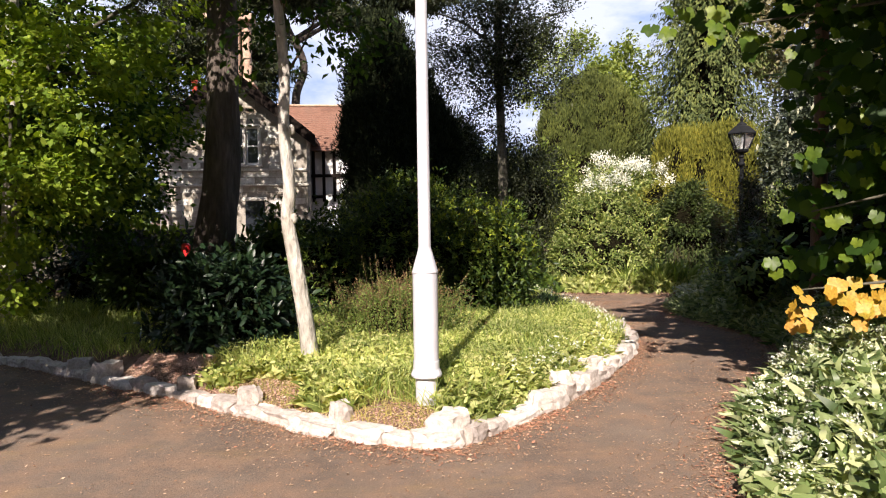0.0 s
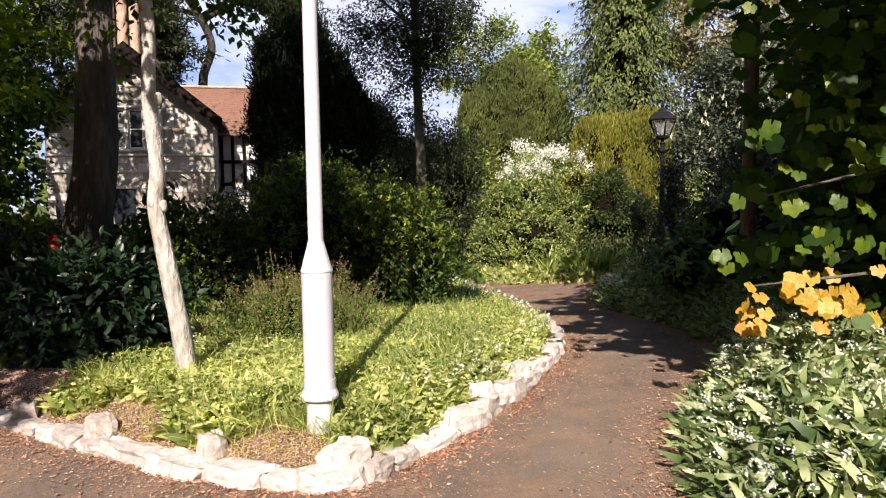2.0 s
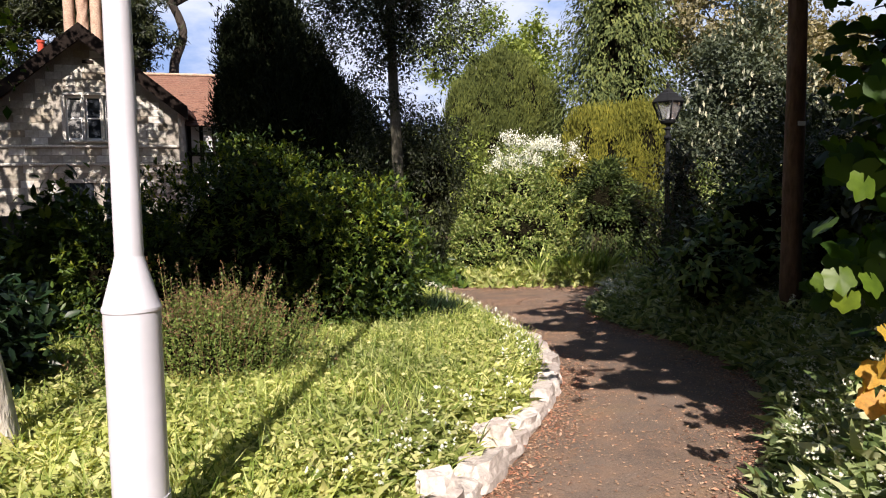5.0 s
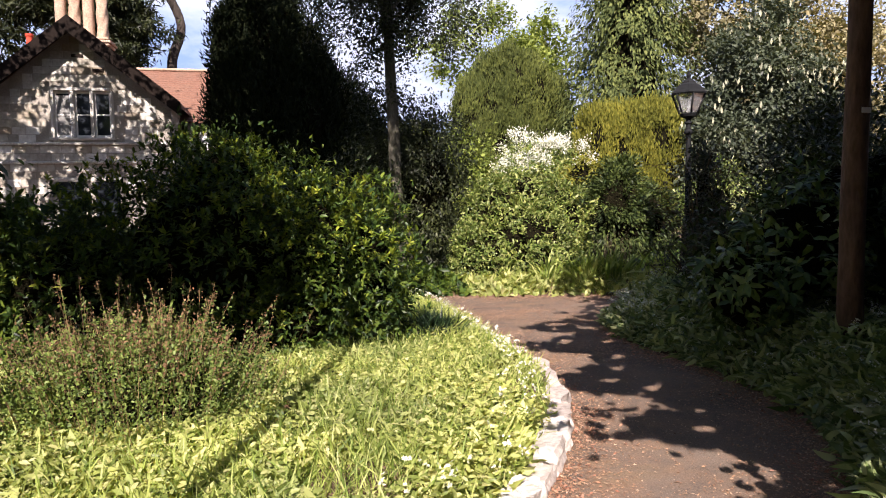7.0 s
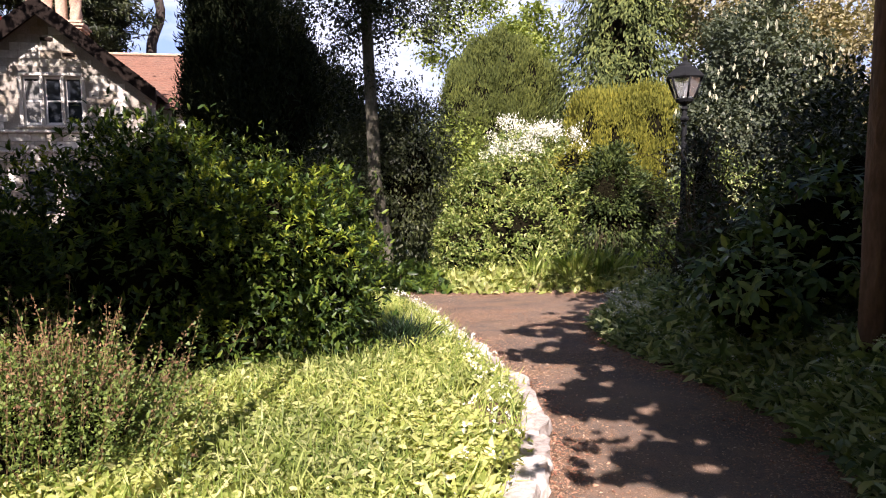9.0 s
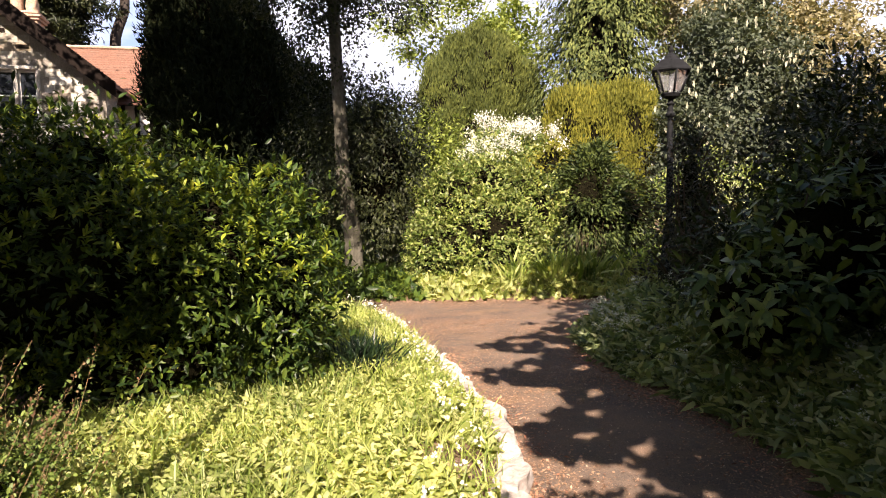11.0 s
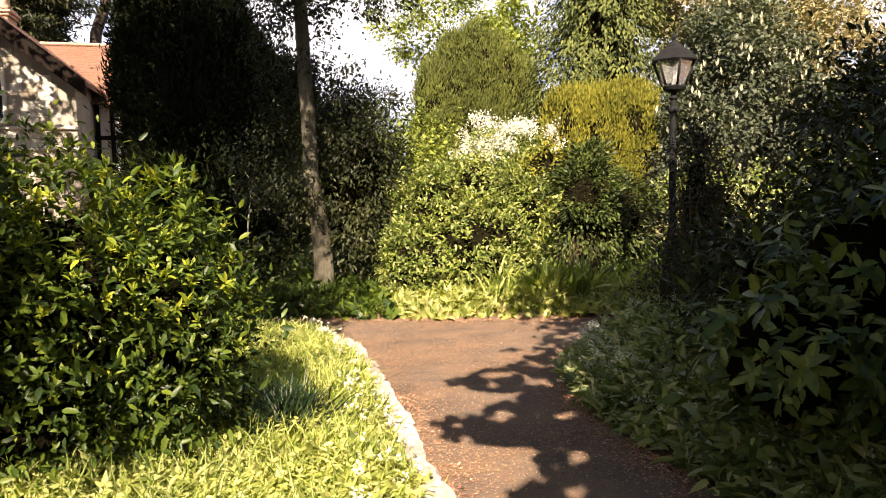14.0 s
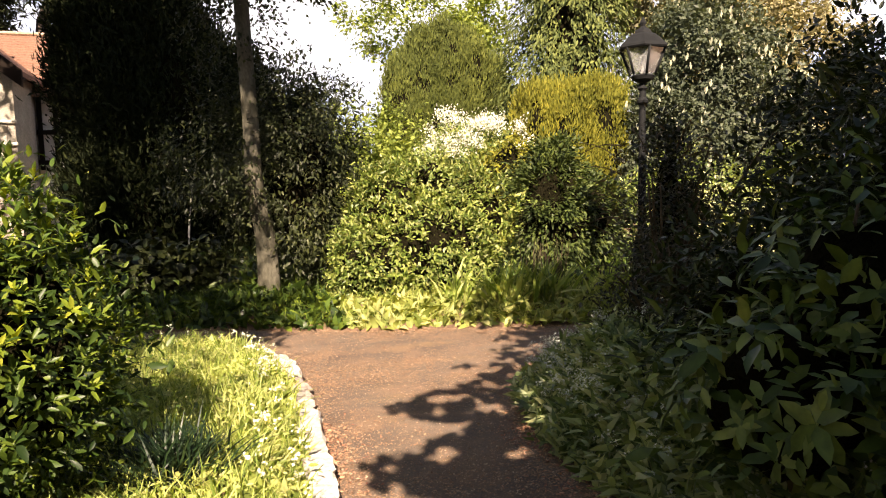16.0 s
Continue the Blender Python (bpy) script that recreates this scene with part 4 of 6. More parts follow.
SPIRES = [((x, 25.0 + 0.25 * math.sin(5 * x), 7.3 - 1.6 * abs(x - 0.8) - 0.5 * math.cos(7 * x)), (0.24, 0.3, 1.0), 16) for x in (-0.3, 0.05, 0.4, 0.75, 1.15, 1.5, 1.9, 2.25, 2.65, 3.0)]
yew(0.9, 25.2, SPIRES + [((1.5, 25.2, 2.4), (2.0, 1.7, 3.6), 240), ((0.9, 25.2, 5.6), (1.1, 1.1, 2.9), 110), ((0.25, 25.4, 4.0), (0.8, 1.0, 2.0), 70), ((1.75, 25.2, 4.2), (0.8, 1.1, 2.3), 80), ((0.2, 25.0, 5.0), (0.7, 0.8, 2.2), 60), ((0.1, 25.3, 4.3), (0.8, 0.9, 0.9), 60), ((2.5, 25.1, 4.3), (0.4, 0.5, 1.4), 35), ((3.1, 25.2, 3.4), (0.4, 0.5, 1.3), 35)], "dark spiky-topped yew tree behind the shrubbery")
yew(0.1, 26.2, [((0.1, 26.2, 1.4), (0.8, 1.0, 2.3), 90)], "dark low yew beside the house")
yew(3.6, 25.8, [((3.4, 25.8, 1.8), (1.5, 1.2, 3.2), 130), ((4.8, 26, 1.6), (1.2, 1.0, 2.2), 80)], "dark rounded yew behind the slim trunk")

# right trunk with a small tag
t5 = tree_base("brown_trunk_tree", "straight reddish-brown tree trunk in the border", 5.5, 7.85)
limb("trunk", [(5.5, 7.85, -0.2), (5.5, 7.85, 1.2), (5.52, 7.85, 3), (5.5, 7.85, 7)], 0.095, 0.075, M_BARK_RED, t5, 14, 24, 0.07, 0.04)
boughs(t5, (5.5, 7.85, 5), [(4.2, 6.8, 6), (7, 7, 6.2), (6, 9.4, 6.4), (4.6, 9, 6.6)], 0.05, M_BARK_RED, 0.3)
# crown lumps out of view, thickened to cut skylight on the border
P, o = lumps((6.4, 7.3, 5.9), (2.0, 1.9, 1.0), 190, 60, 0.24, 0.2)
P2, o2 = lumps((6.0, 6.5, 5.4), (2.3, 1.6, 0.9), 190, 60, 0.24, 0.1)
P, o = np.concatenate([P, P2]), np.concatenate([o, o2])
foliage("crown", BROAD, P, o, 0.13, L_SYC, t5)
box("name_tag", (5.45, 7.738, 2.05), (5.53, 7.745, 2.09), M_WHITE, t5, 0.002, "small pale tree tag")

# sycamore whose boughs hang over the drive
t6 = tree_base("sycamore_tree", "sycamore with large lobed leaves hanging over drive", 6.3, 2.6)
limb("trunk", [(6.3, 2.6, -0.1), (6.25, 2.6, 2), (6.2, 2.7, 5), (6.1, 2.7, 8)], 0.24, 0.12, M_BARK_GREY, t6, 14, 20, 0.08, 0.08)
for pts in ([(6.25, 2.6, 2.6), (4.6, 3.6, 2.9), (2.5, 4.4, 2.75)], [(6.25, 2.6, 2.0), (4.8, 3.7, 1.9), (3.1, 4.5, 1.5)], [(6.25, 2.6, 1.6), (4.6, 3.7, 1.2), (3.0, 4.5, 0.95)],
            [(6.2, 2.7, 3.6), (4.4, 4, 4.4), (2.6, 5, 4.3)], [(6.2, 2.7, 4.5), (4.6, 2.4, 5.4), (2.8, 2.2, 5.6)], [(6.2, 2.7, 4.0), (5.6, 4.6, 4.8), (5, 6.2, 4.6)]):
    limb("branch", pts, 0.03, 0.006, M_BARK_GREY, t6, 7, 12)


def syc_edge(z):
    return np.interp(z, [0.5, 0.7, 1.44, 1.8, 2.2, 2.56, 3.2, 5.0], [3.3, 3.2, 3.2, 3.05, 2.75, 2.1, 1.9, 1.9])


def over_drive(P):
    """Whether a leaf hangs within the bounds of the boughs, clear of the drive below."""
    x, y, z = P[:, 0], P[:, 1], P[:, 2]
    clear = np.maximum(0.62 + 0.765 * (y - 1.59), 1.35 + 1.06 * (y - 3.45))
    return (x > syc_edge(z)) & (z > 0.6) & ((x > clear) | (z > 2.45 + 0.32 * (y - 4.2)))


def clear_of_sun(P):
    """Crown outline on the sunny side: light falls past it on the drive's near half."""
    xs, ys = P[:, 0] + 0.371 * P[:, 2], P[:, 1] + 1.225 * P[:, 2]
    base = np.interp(ys, [5.0, 6.0, 6.35, 6.8, 8.3, 10.2, 11.8, 13.2, 15], [4.9, 4.6, 3.75, 3.65, 3.85, 4.07, 4.65, 5.28, 6.0])
    edge = base - 0.33 * np.cos(4.4 * (ys - 10.25) + 0.5 * np.sin(ys * 1.7)) - 0.10 * np.sin(15 * ys + 5 * xs) + rng.normal(size=len(xs)) * 0.06
    chink = (np.sin(xs * 7.1 + 1.4 * np.sin(ys * 4.1)) * np.sin(ys * 9.4 + 1.5 * np.sin(xs * 3.6)) > 0.42) & (xs < base + 0.75)
    return ~chink & (xs > edge)


C = rng.uniform((1.9, 3.6, 0.75), (6.0, 6.0, 5.6), (2600, 3))
C = C[over_drive(C) & (rng.random(len(C)) < 0.6)]
P = (C[:, None] + rng.normal(size=(len(C), 7, 3)) * (0.15, 0.15, 0.09)).reshape(-1, 3)
P = P[over_drive(P) & (clear_of_sun(P) | ((P[:, 2] < 2.0) & (rng.random(len(P)) < 0.15)))]
P2, o2 = lumps((5.6, 1.9, 4.6), (2.9, 2.1, 2.4), 110, 40, 0.25, 0.2)
P3, o3 = lumps((4.7, 2.5, 3.3), (1.7, 1.0, 1.4), 110, 40, 0.2, 0.2)
P5, o5 = lumps((4.7, 4.5, 4.4), (1.4, 1.4, 0.9), 150, 40, 0.2, 0.2)
P5 = P5[over_drive(P5)]
P6, o6 = lumps((3.1, 2.3, 4.7), (1.6, 1.5, 1.2), 170, 40, 0.2, 0.2)
P6 = P6[P6[:, 2] > 3.3]


def lets_light(P):
    """Gaps in the upper crown through which the hanging boughs catch the sun."""
    d = (4.1 - P[:, 1]) / 0.957
    hx, hz = P[:, 0] + 0.29 * d, P[:, 2] - 0.781 * d
    return (hx > 3.0) & (hx < 4.6) & (hz > 0.8) & (hz < 3.3) & (np.sin(hx * 7 + 2 * np.sin(hz * 3)) * np.sin(hz * 8 + hx) > 0.1)


P2, P3, P6 = (Q[~lets_light(Q)] for Q in (P2, P3, P6))
P7, o7 = lumps((3.3, 2.8, 3.6), (0.8, 0.7, 0.4), 110, 40, 0.16, 0.1)
P = np.concatenate([P, P7[clear_of_sun(P7)], P2[clear_of_sun(P2)], P6[clear_of_sun(P6)], P3[clear_of_sun(P3)], P5[clear_of_sun(P5)]])
n = len(P)
ax = np.array([-0.5, -0.3, -0.55]) + rng.normal(size=(n, 3)) * 0.4
fc = np.array([-0.2, -0.3, 0.85]) + rng.normal(size=(n, 3)) * 0.35
link("crown", leaf_mesh("crown", PALM, P, ax, fc, rng.uniform(0.08, 0.145, n)), L_SYC, t6, "dark and mid green lobed leaves")
leaf_green = tri_mesh("leaf", *PALM_FINE)
leaf_green.materials.append(L_SYC_OB)
leaf_yellow = tri_mesh("leaf", *PALM_FINE)
leaf_yellow.materials.append(L_YELLOW)


def hang_leaf(me, p, size, parent):
    ax = Vector((rng.normal() * 0.35 - 0.1, rng.normal() * 0.25 - 0.2, -0.8)).normalized()
    fc = Vector((rng.normal() * 0.35 - 0.2, -0.75, 0.6 + rng.normal() * 0.3))
    fc = (fc - ax * fc.dot(ax)).normalized()
    m = Matrix((ax, fc.cross(ax), fc)).transposed().to_4x4()
    ob = new("leaf", me)
    ob.parent = parent
    ob.matrix_parent_inverse = Matrix.Translation(-parent.location)
    ob.matrix_basis = Matrix.Translation(p) @ m @ Matrix.Scale(size, 4)
    return ob


# hanging leaves in a brighter copy of the leaf colour, painted as sunlit
for c, s, k in (((2.05, 4.25, 2.65), (0.12, 0.15, 0.12), 7), ((2.35, 4.2, 2.9), (0.25, 0.2, 0.15), 9), ((2.95, 4.2, 1.75), (0.12, 0.15, 0.10), 7), ((3.15, 4.2, 1.35), (0.16, 0.15, 0.12), 10),
                ((2.85, 4.35, 1.12), (0.10, 0.1, 0.06), 4), ((3.3, 4.15, 2.2), (0.2, 0.2, 0.12), 9), ((3.0, 4.2, 2.75), (0.3, 0.2, 0.2), 12), ((3.4, 4.1, 1.7), (0.15, 0.15, 0.2), 12), ((3.55, 4.2, 1.3), (0.2, 0.15, 0.2), 10), ((3.5, 4.1, 2.3), (0.2, 0.15, 0.25), 12), ((3.75, 4.1, 1.85), (0.2, 0.2, 0.35), 24), ((3.65, 4.0, 2.75), (0.25, 0.2, 0.3), 26), ((2.5, 4.1, 3.1), (0.3, 0.2, 0.12), 12)):
    for i in range(k):
        hang_leaf(leaf_green, Vector(c) + Vector(rng.normal(size=3) * s), rng.uniform(0.07, 0.115), t6)
for c, s, k in (((3.25, 4.25, 0.93), (0.2, 0.12, 0.08), 26), ((2.92, 4.4, 0.78), (0.04, 0.05, 0.05), 3), ((2.95, 4.35, 0.92), (0.05, 0.05, 0.03), 3), ((3.5, 4.2, 0.95), (0.2, 0.1, 0.09), 9)):
    for i in range(k):
        hang_leaf(leaf_yellow, Vector(c) + Vector(rng.normal(size=3) * s), rng.uniform(0.085, 0.125), t6)

# tree beyond the left edge, whose shade falls on the drive
t7 = tree_base("roadside_tree", "broadleaf tree shading the drive", -7.5, 0.5)
limb("trunk", [(-7.5, 0.5, -0.1), (-7.4, 0.5, 3), (-7.2, 0.6, 7)], 0.25, 0.12, M_BARK_GREY, t7, 12, 12, 0.08, 0.08)
boughs(t7, (-7.3, 0.5, 3.4), [(-4.6, 0.8, 3.9), (-5, 2.2, 4.4), (-9, 1, 4.5), (-6, -1.5, 5)], 0.07, M_BARK_GREY, 0.4)
P, o = lumps((-5.8, 0.9, 5.0), (2.5, 2.0, 1.7), 190, 55, 0.25, 0.2)
P2, o2 = lumps((-6.4, 2.8, 7.6), (3.0, 2.6, 1.6), 36, 50, 0.26, 0.2)
P3, o3 = lumps((-5.75, 2.6, 5.2), (2.2, 1.6, 1.0), 120, 50, 0.22, 0.2)
P, o = np.concatenate([P, P2, P3]), np.concatenate([o, o2, o3])
foliage("crown", BROAD, P, o, 0.13, L_SYC, t7)


# ---- shrubs ----
def shrub(name, label, base, parts, tmpl, size, mat, group="", per=55, clump=0.13, shell=0.55, low=0.0, stems=7, tips=None, core=0.6, lift=0.65, **kw):
    x, y = base
    t = tree_base(name, label, x, y, "shrub", group)
    z0 = t.location.z
    for k in range(stems):
        c, r, _ = parts[k % len(parts)]
        e = np.array(c) + unit(rng.normal(size=3)) * np.array(r) * 0.7
        e[2] = abs(e[2]) + 0.1
        limb("stem", [(x + rng.normal() * 0.12, y + rng.normal() * 0.12, z0 - 0.05), ((x + e[0]) / 2, (y + e[1]) / 2, e[2] * 0.6), tuple(e)], 0.022, 0.006, M_TWIG, t, 6, 7)
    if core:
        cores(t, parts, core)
    ps = [lumps(c, r, k, per, clump, shell, 0.22, low=z0 + low) for c, r, k in parts]
    P, o = np.concatenate([p[0] for p in ps]), np.concatenate([p[1] for p in ps])
    foliage("leaves", tmpl, P, o, size, mat, t, **kw)
    if tips:
        for nm, tm, tsize, share, tl in tips:
            ps = [lumps(c, np.array(r) * 1.04, max(3, int(k * share)), 1, 0.03, 0.85, 0.22, low=z0 + 0.1) for c, r, k in parts]
            P, o = np.concatenate([p[0] for p in ps]), np.concatenate([p[1] for p in ps])
            # young leaves only on top and right: their bright colour also paints sunlight
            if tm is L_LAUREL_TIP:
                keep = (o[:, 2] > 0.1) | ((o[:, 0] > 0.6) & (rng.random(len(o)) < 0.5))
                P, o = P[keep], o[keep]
            rosettes(nm, tmpl, P, o, 9, tsize, lift, tm, t, tl)
    return t


shrub("laurel_shrub", "large glossy dark green laurel with bright new tips", (0.9, 9.9),
      [((0.55, 10.1, 1.0), (0.95, 0.8, 1.02), 230), ((0.75, 10.3, 1.55), (0.6, 0.55, 0.55), 90), ((1.55, 10.3, 0.88), (0.66, 0.72, 0.88), 170), ((-0.5, 10.0, 0.75), (0.75, 0.8, 0.75), 120), ((1.0, 10.05, 0.3), (1.1, 0.5, 0.4), 100), ((2.1, 10.35, 0.7), (0.42, 0.62, 0.88), 160)],
      (OVAL[0] * (1, 0.9, 1), OVAL[1]), 0.06, L_LAUREL, per=26, lift=0.65, tips=(("whorled_foliage", L_LAUREL, 0.066, 2.6, ""), ("lit_new_growth", L_LAUREL_TIP, 0.055, 2.5, "yellow-green young leaves, coloured bright for the sunlit side")))
shrub("dark_shrub", "low dark glossy evergreen shrub by the edging", (-1.55, 7.75),
      [((-1.55, 7.8, 0.45), (0.72, 0.6, 0.6), 150)], OVAL, 0.10, L_DARK, per=25, tips=(("whorled_foliage", L_DARK, 0.12, 1.8, ""),))
shrub("dark_shrub", "dark evergreen shrub behind the pale trunk", (-1.3, 10.5),
      [((-1.1, 10.6, 0.7), (1.0, 0.6, 0.85), 110), ((-3.4, 11.6, 0.5), (0.9, 0.5, 0.6), 70)], OVAL, 0.13, L_LAUREL)
shrub("dark_shrub", "dark shrubs along the foot of the wall", (-5.6, 14.2),
      [((-5.0, 14.0, 0.4), (1.3, 0.6, 0.9), 90), ((-7.4, 14.0, 0.5), (1.4, 0.6, 1.0), 90)], OVAL, 0.12, L_DARK, per=40)
ol = shrub("olive_shrub", "twiggy small-leaved olive green shrub with russet spikes", (0.35, 7.95),
           [((0.35, 7.98, 0.3), (0.62, 0.42, 0.32), 60)], DIAMOND, 0.022, L_OLIVE, stems=3, per=120, clump=0.08, core=0.8)
n = 520
B = np.column_stack([rng.normal(0.35, 0.3, n).clip(-0.42, 1.12), rng.normal(7.95, 0.22, n), np.full(n, 0.1)])
reach = np.sqrt(np.clip(1 - ((B[:, 0] - 0.35) / 0.85) ** 2 - ((B[:, 1] - 7.95) / 0.8) ** 2, 0.06, 1))
tall = (0.28 + 0.40 * reach) * rng.uniform(0.7, 1.12, n) + (rng.random(n) < 0.14) * rng.uniform(0.12, 0.32, n)
way = unit(np.column_stack([(B[:, 0] - 0.35) * 0.6 + rng.normal(size=n) * 0.2, (B[:, 1] - 7.95) * 0.6 + rng.normal(size=n) * 0.2, np.ones(n)]))
per = 64
f = rng.uniform(0.2, 1.0, (n, per))
Q = (B[:, None] + way[:, None] * (tall[:, None] * f)[..., None] + rng.normal(size=(n, per, 3)) * (0.03 * (1.25 - f))[..., None]).reshape(-1, 3)
ax = np.repeat(way, per, 0) * 0.6 + rng.normal(size=(n * per, 3)) * 0.7
size = rng.uniform(0.013, 0.03, n * per)
dry = (f + rng.normal(size=f.shape) * 0.12).ravel() > 0.9
up = np.array([0, -0.3, 1.0]) + rng.normal(size=(n * per, 3)) * 0.6
link("small_leaves", leaf_mesh("small_leaves", (OVAL[0] * (1, 1.4, 1), OVAL[1]), Q[~dry], ax[~dry], up[~dry], size[~dry]), L_OLIVE, ol)["kind"] = "stuff"
link("dry_seed_growth", tri_mesh("dry_seed_growth", *join(spread(DIAMOND, Q[dry], ax[dry], up[dry], size[dry] * 0.85), spread((np.array([(0, -0.003, 0), (0, 0.003, 0), (1, 0.001, 0), (1, -0.001, 0)]), np.array([(0, 1, 2), (0, 2, 3)])), B, way, np.tile((0, -1.0, 0.2), (n, 1)), tall))), L_DRY, ol, "dry russet seed spikes")["kind"] = "stuff"

# bank at the path's end
shrub("bank_shrub", "sunlit light green variegated shrub on the bank", (5.9, 16.6),
      [((5.9, 16.6, 0.5), (1.15, 0.8, 0.95), 170), ((5.5, 17.0, 1.0), (0.7, 0.6, 0.85), 100), ((6.8, 16.9, 0.9), (0.6, 0.6, 0.95), 80), ((5.0, 16.3, 0.35), (0.6, 0.6, 0.65), 70), ((6.2, 17.2, 1.35), (0.5, 0.5, 0.75), 50)],
      OVAL, 0.07, L_BANK, per=80, clump=0.085, core=0.72, tips=(("whorled_foliage", L_BANK, 0.075, 1.6, ""),))
shrub("fronded_shrub", "dark green evergreen shrub with layered drooping fronds", (8.5, 17.4),
      [((8.4, 17.3, 0.9), (0.75, 0.7, 1.15), 170), ((9.2, 17.6, 0.8), (0.7, 0.7, 0.95), 120), ((8.6, 17.6, 1.7), (0.5, 0.5, 0.65), 70)], SPRAY, 0.09, L_FROND, per=70, clump=0.085, core=0.75, out_w=1.0, droop=0.35, jit=0.35)
shrub("golden_shrub", "yellow-gold leaved shrub behind the bank", (8.8, 20.0),
      [((8.8, 20.0, 1.3), (0.85, 0.6, 1.25), 150)], DIAMOND, 0.07, L_GOLD, per=70, clump=0.12, core=0.75)
for x, y, r, h in ((2.0, 18.0, 0.9, 0.7), (0.4, 17.6, 1.0, 0.8), (-1.4, 17.8, 1.0, 0.9), (-3.3, 18.0, 1.2, 1.0)):
    shrub("low_shrub", "low shaded green shrub at the back of bed", (x, y), [((x, y, h * 0.4 - 0.2), (r, 0.7, h * 0.8), 90)], BROAD, 0.13, L_HOLM, "low shrubs", stems=3)

# right-hand border
shrub("spotted_laurel", "spotted laurel with large drooping glossy leaves", (5.5, 8.9),
      [((5.3, 8.85, 0.62), (0.42, 0.55, 0.5), 60), ((5.95, 8.9, 0.95), (0.6, 0.7, 0.7), 80)], OVAL, 0.10, L_SPOTTED, per=7, clump=0.12, lift=-0.25, tips=(("whorled_foliage", L_SPOTTED, 0.115, 0.8, ""),))
shrub("rhododendron", "dark rhododendron with long drooping leathery leaves", (6.4, 9.8),
      [((6.25, 9.9, 0.6), (0.6, 0.8, 0.8), 120), ((6.9, 9.2, 1.3), (0.7, 0.9, 0.9), 120)], LANCE, 0.09, L_RHODO, per=30, clump=0.15, lift=0.1, tips=(("whorled_foliage", L_RHODO, 0.10, 1.0, ""),))
tw = shrub("twiggy_shrub", "open twiggy shrub with small dark russet leaves", (6.9, 12.0),
      [((7.0, 12.1, 1.1), (0.5, 0.4, 1.05), 110), ((7.7, 11.8, 1.5), (0.6, 0.5, 1.05), 40), ((6.5, 11.7, 0.5), (0.45, 0.4, 0.5), 50)], OVAL, 0.045, L_RUSSET, per=26, clump=0.11, core=0, stems=26, shell=0.4)
for k in range(22):
    a, z = rng.uniform(2.2, 5.4), rng.uniform(0.3, 1.9)
    p = np.array([6.9 + 0.35 * math.cos(a), 12.0 + 0.3 * math.sin(a), z])
    e = p + np.array([0.45 * math.cos(a), 0.4 * math.sin(a), rng.uniform(-0.15, 0.3)])
    limb("twig", [tuple(p), tuple((p + e) / 2 + (0, 0, 0.06)), tuple(e)], 0.007, 0.003, M_TWIG, tw, 5, 6)
shrub("dark_hedge_shrub", "tall dense dark shrub overhanging the border", (7.5, 11.3),
      [((8.2, 11.2, 1.1), (0.9, 1.0, 1.5), 90), ((8.6, 10.6, 1.3), (1.2, 1.2, 1.4), 170), ((7.0, 10.8, 0.2), (0.7, 0.8, 0.4), 50), ((8.9, 9.6, 1.4), (1.4, 1.3, 1.4), 130), ((8.9, 11.9, 1.6), (0.95, 0.9, 1.35), 130)], OVAL, 0.08, L_HOLM, per=52, clump=0.17, core=0)
shrub("dark_hedge_shrub", "narrow dark evergreen in front of the lantern post", (7.5, 12.75),
      [((7.5, 12.75, 1.0), (0.22, 0.2, 1.15), 110)], OVAL, 0.06, L_HOLM, per=60, clump=0.09, core=0.7)
shrub("pale_shrub", "sunlit pale variegated shrub behind the lantern", (9.9, 15.6),
      [((9.9, 15.6, 0.65), (0.65, 0.5, 0.75), 110), ((10.9, 15.3, 0.6), (0.55, 0.45, 0.7), 50)], OVAL, 0.065, L_PALE, per=60, clump=0.1, core=0.75)
shrub("dark_hedge_shrub", "dense dark shrub mass below the sycamore", (6.3, 6.2),
      [((6.6, 5.8, 1.2), (1.2, 1.2, 1.5), 160), ((5.75, 6.2, 1.9), (0.85, 0.7, 1.9), 170), ((7.4, 7.8, 1.1), (1.1, 1.2, 1.4), 140), ((6.0, 4.2, 0.9), (1.3, 1.0, 1.1), 110)], OVAL, 0.12, L_HOLM)

shrub("pale_shrub", "pale sunlit variegated shrub beyond the border", (12.2, 18.6),
      [((12.2, 18.6, 0.8), (1.6, 0.9, 1.2), 150), ((14.2, 18.2, 0.8), (1.3, 0.9, 1.2), 90)], OVAL, 0.10, L_BANK)
shrub("pale_shrub", "light green shrub closing the end of the path", (15.5, 16.5),
      [((15.0, 16.5, 0.8), (1.8, 1.2, 1.2), 120), ((15.6, 13.6, 0.8), (1.2, 1.6, 1.2), 110)], OVAL, 0.11, L_BANK)

# ---- distance ----

ws = tree_base("blossom_shrub", "white-blossomed large shrub in full flower", 12.5, 32.4, "shrub")
limb("stem", [(12.5, 32.4, -0.3), (12.5, 32.4, 1.2), (12.4, 32.4, 2.4)], 0.12, 0.05, M_TWIG, ws, 8, 6)
P, o = lumps((12.4, 32.4, 1.7), (2.4, 1.6, 2.2), 200, 80, 0.25, 0.6, 0.15)
foliage("leaves", DIAMOND, P, o, 0.13, L_BANK, ws)
P, o = lumps((12.4, 32.2, 1.85), (2.5, 1.7, 2.35), 150, 110, 0.15, 0.84, 0.2)
k = o[:, 2] > 0.32
foliage("blossom", DIAMOND, P[k], o[k], 0.07, L_PETAL, ws, out_w=1.0, droop=-0.5, label="white blossom sprays")


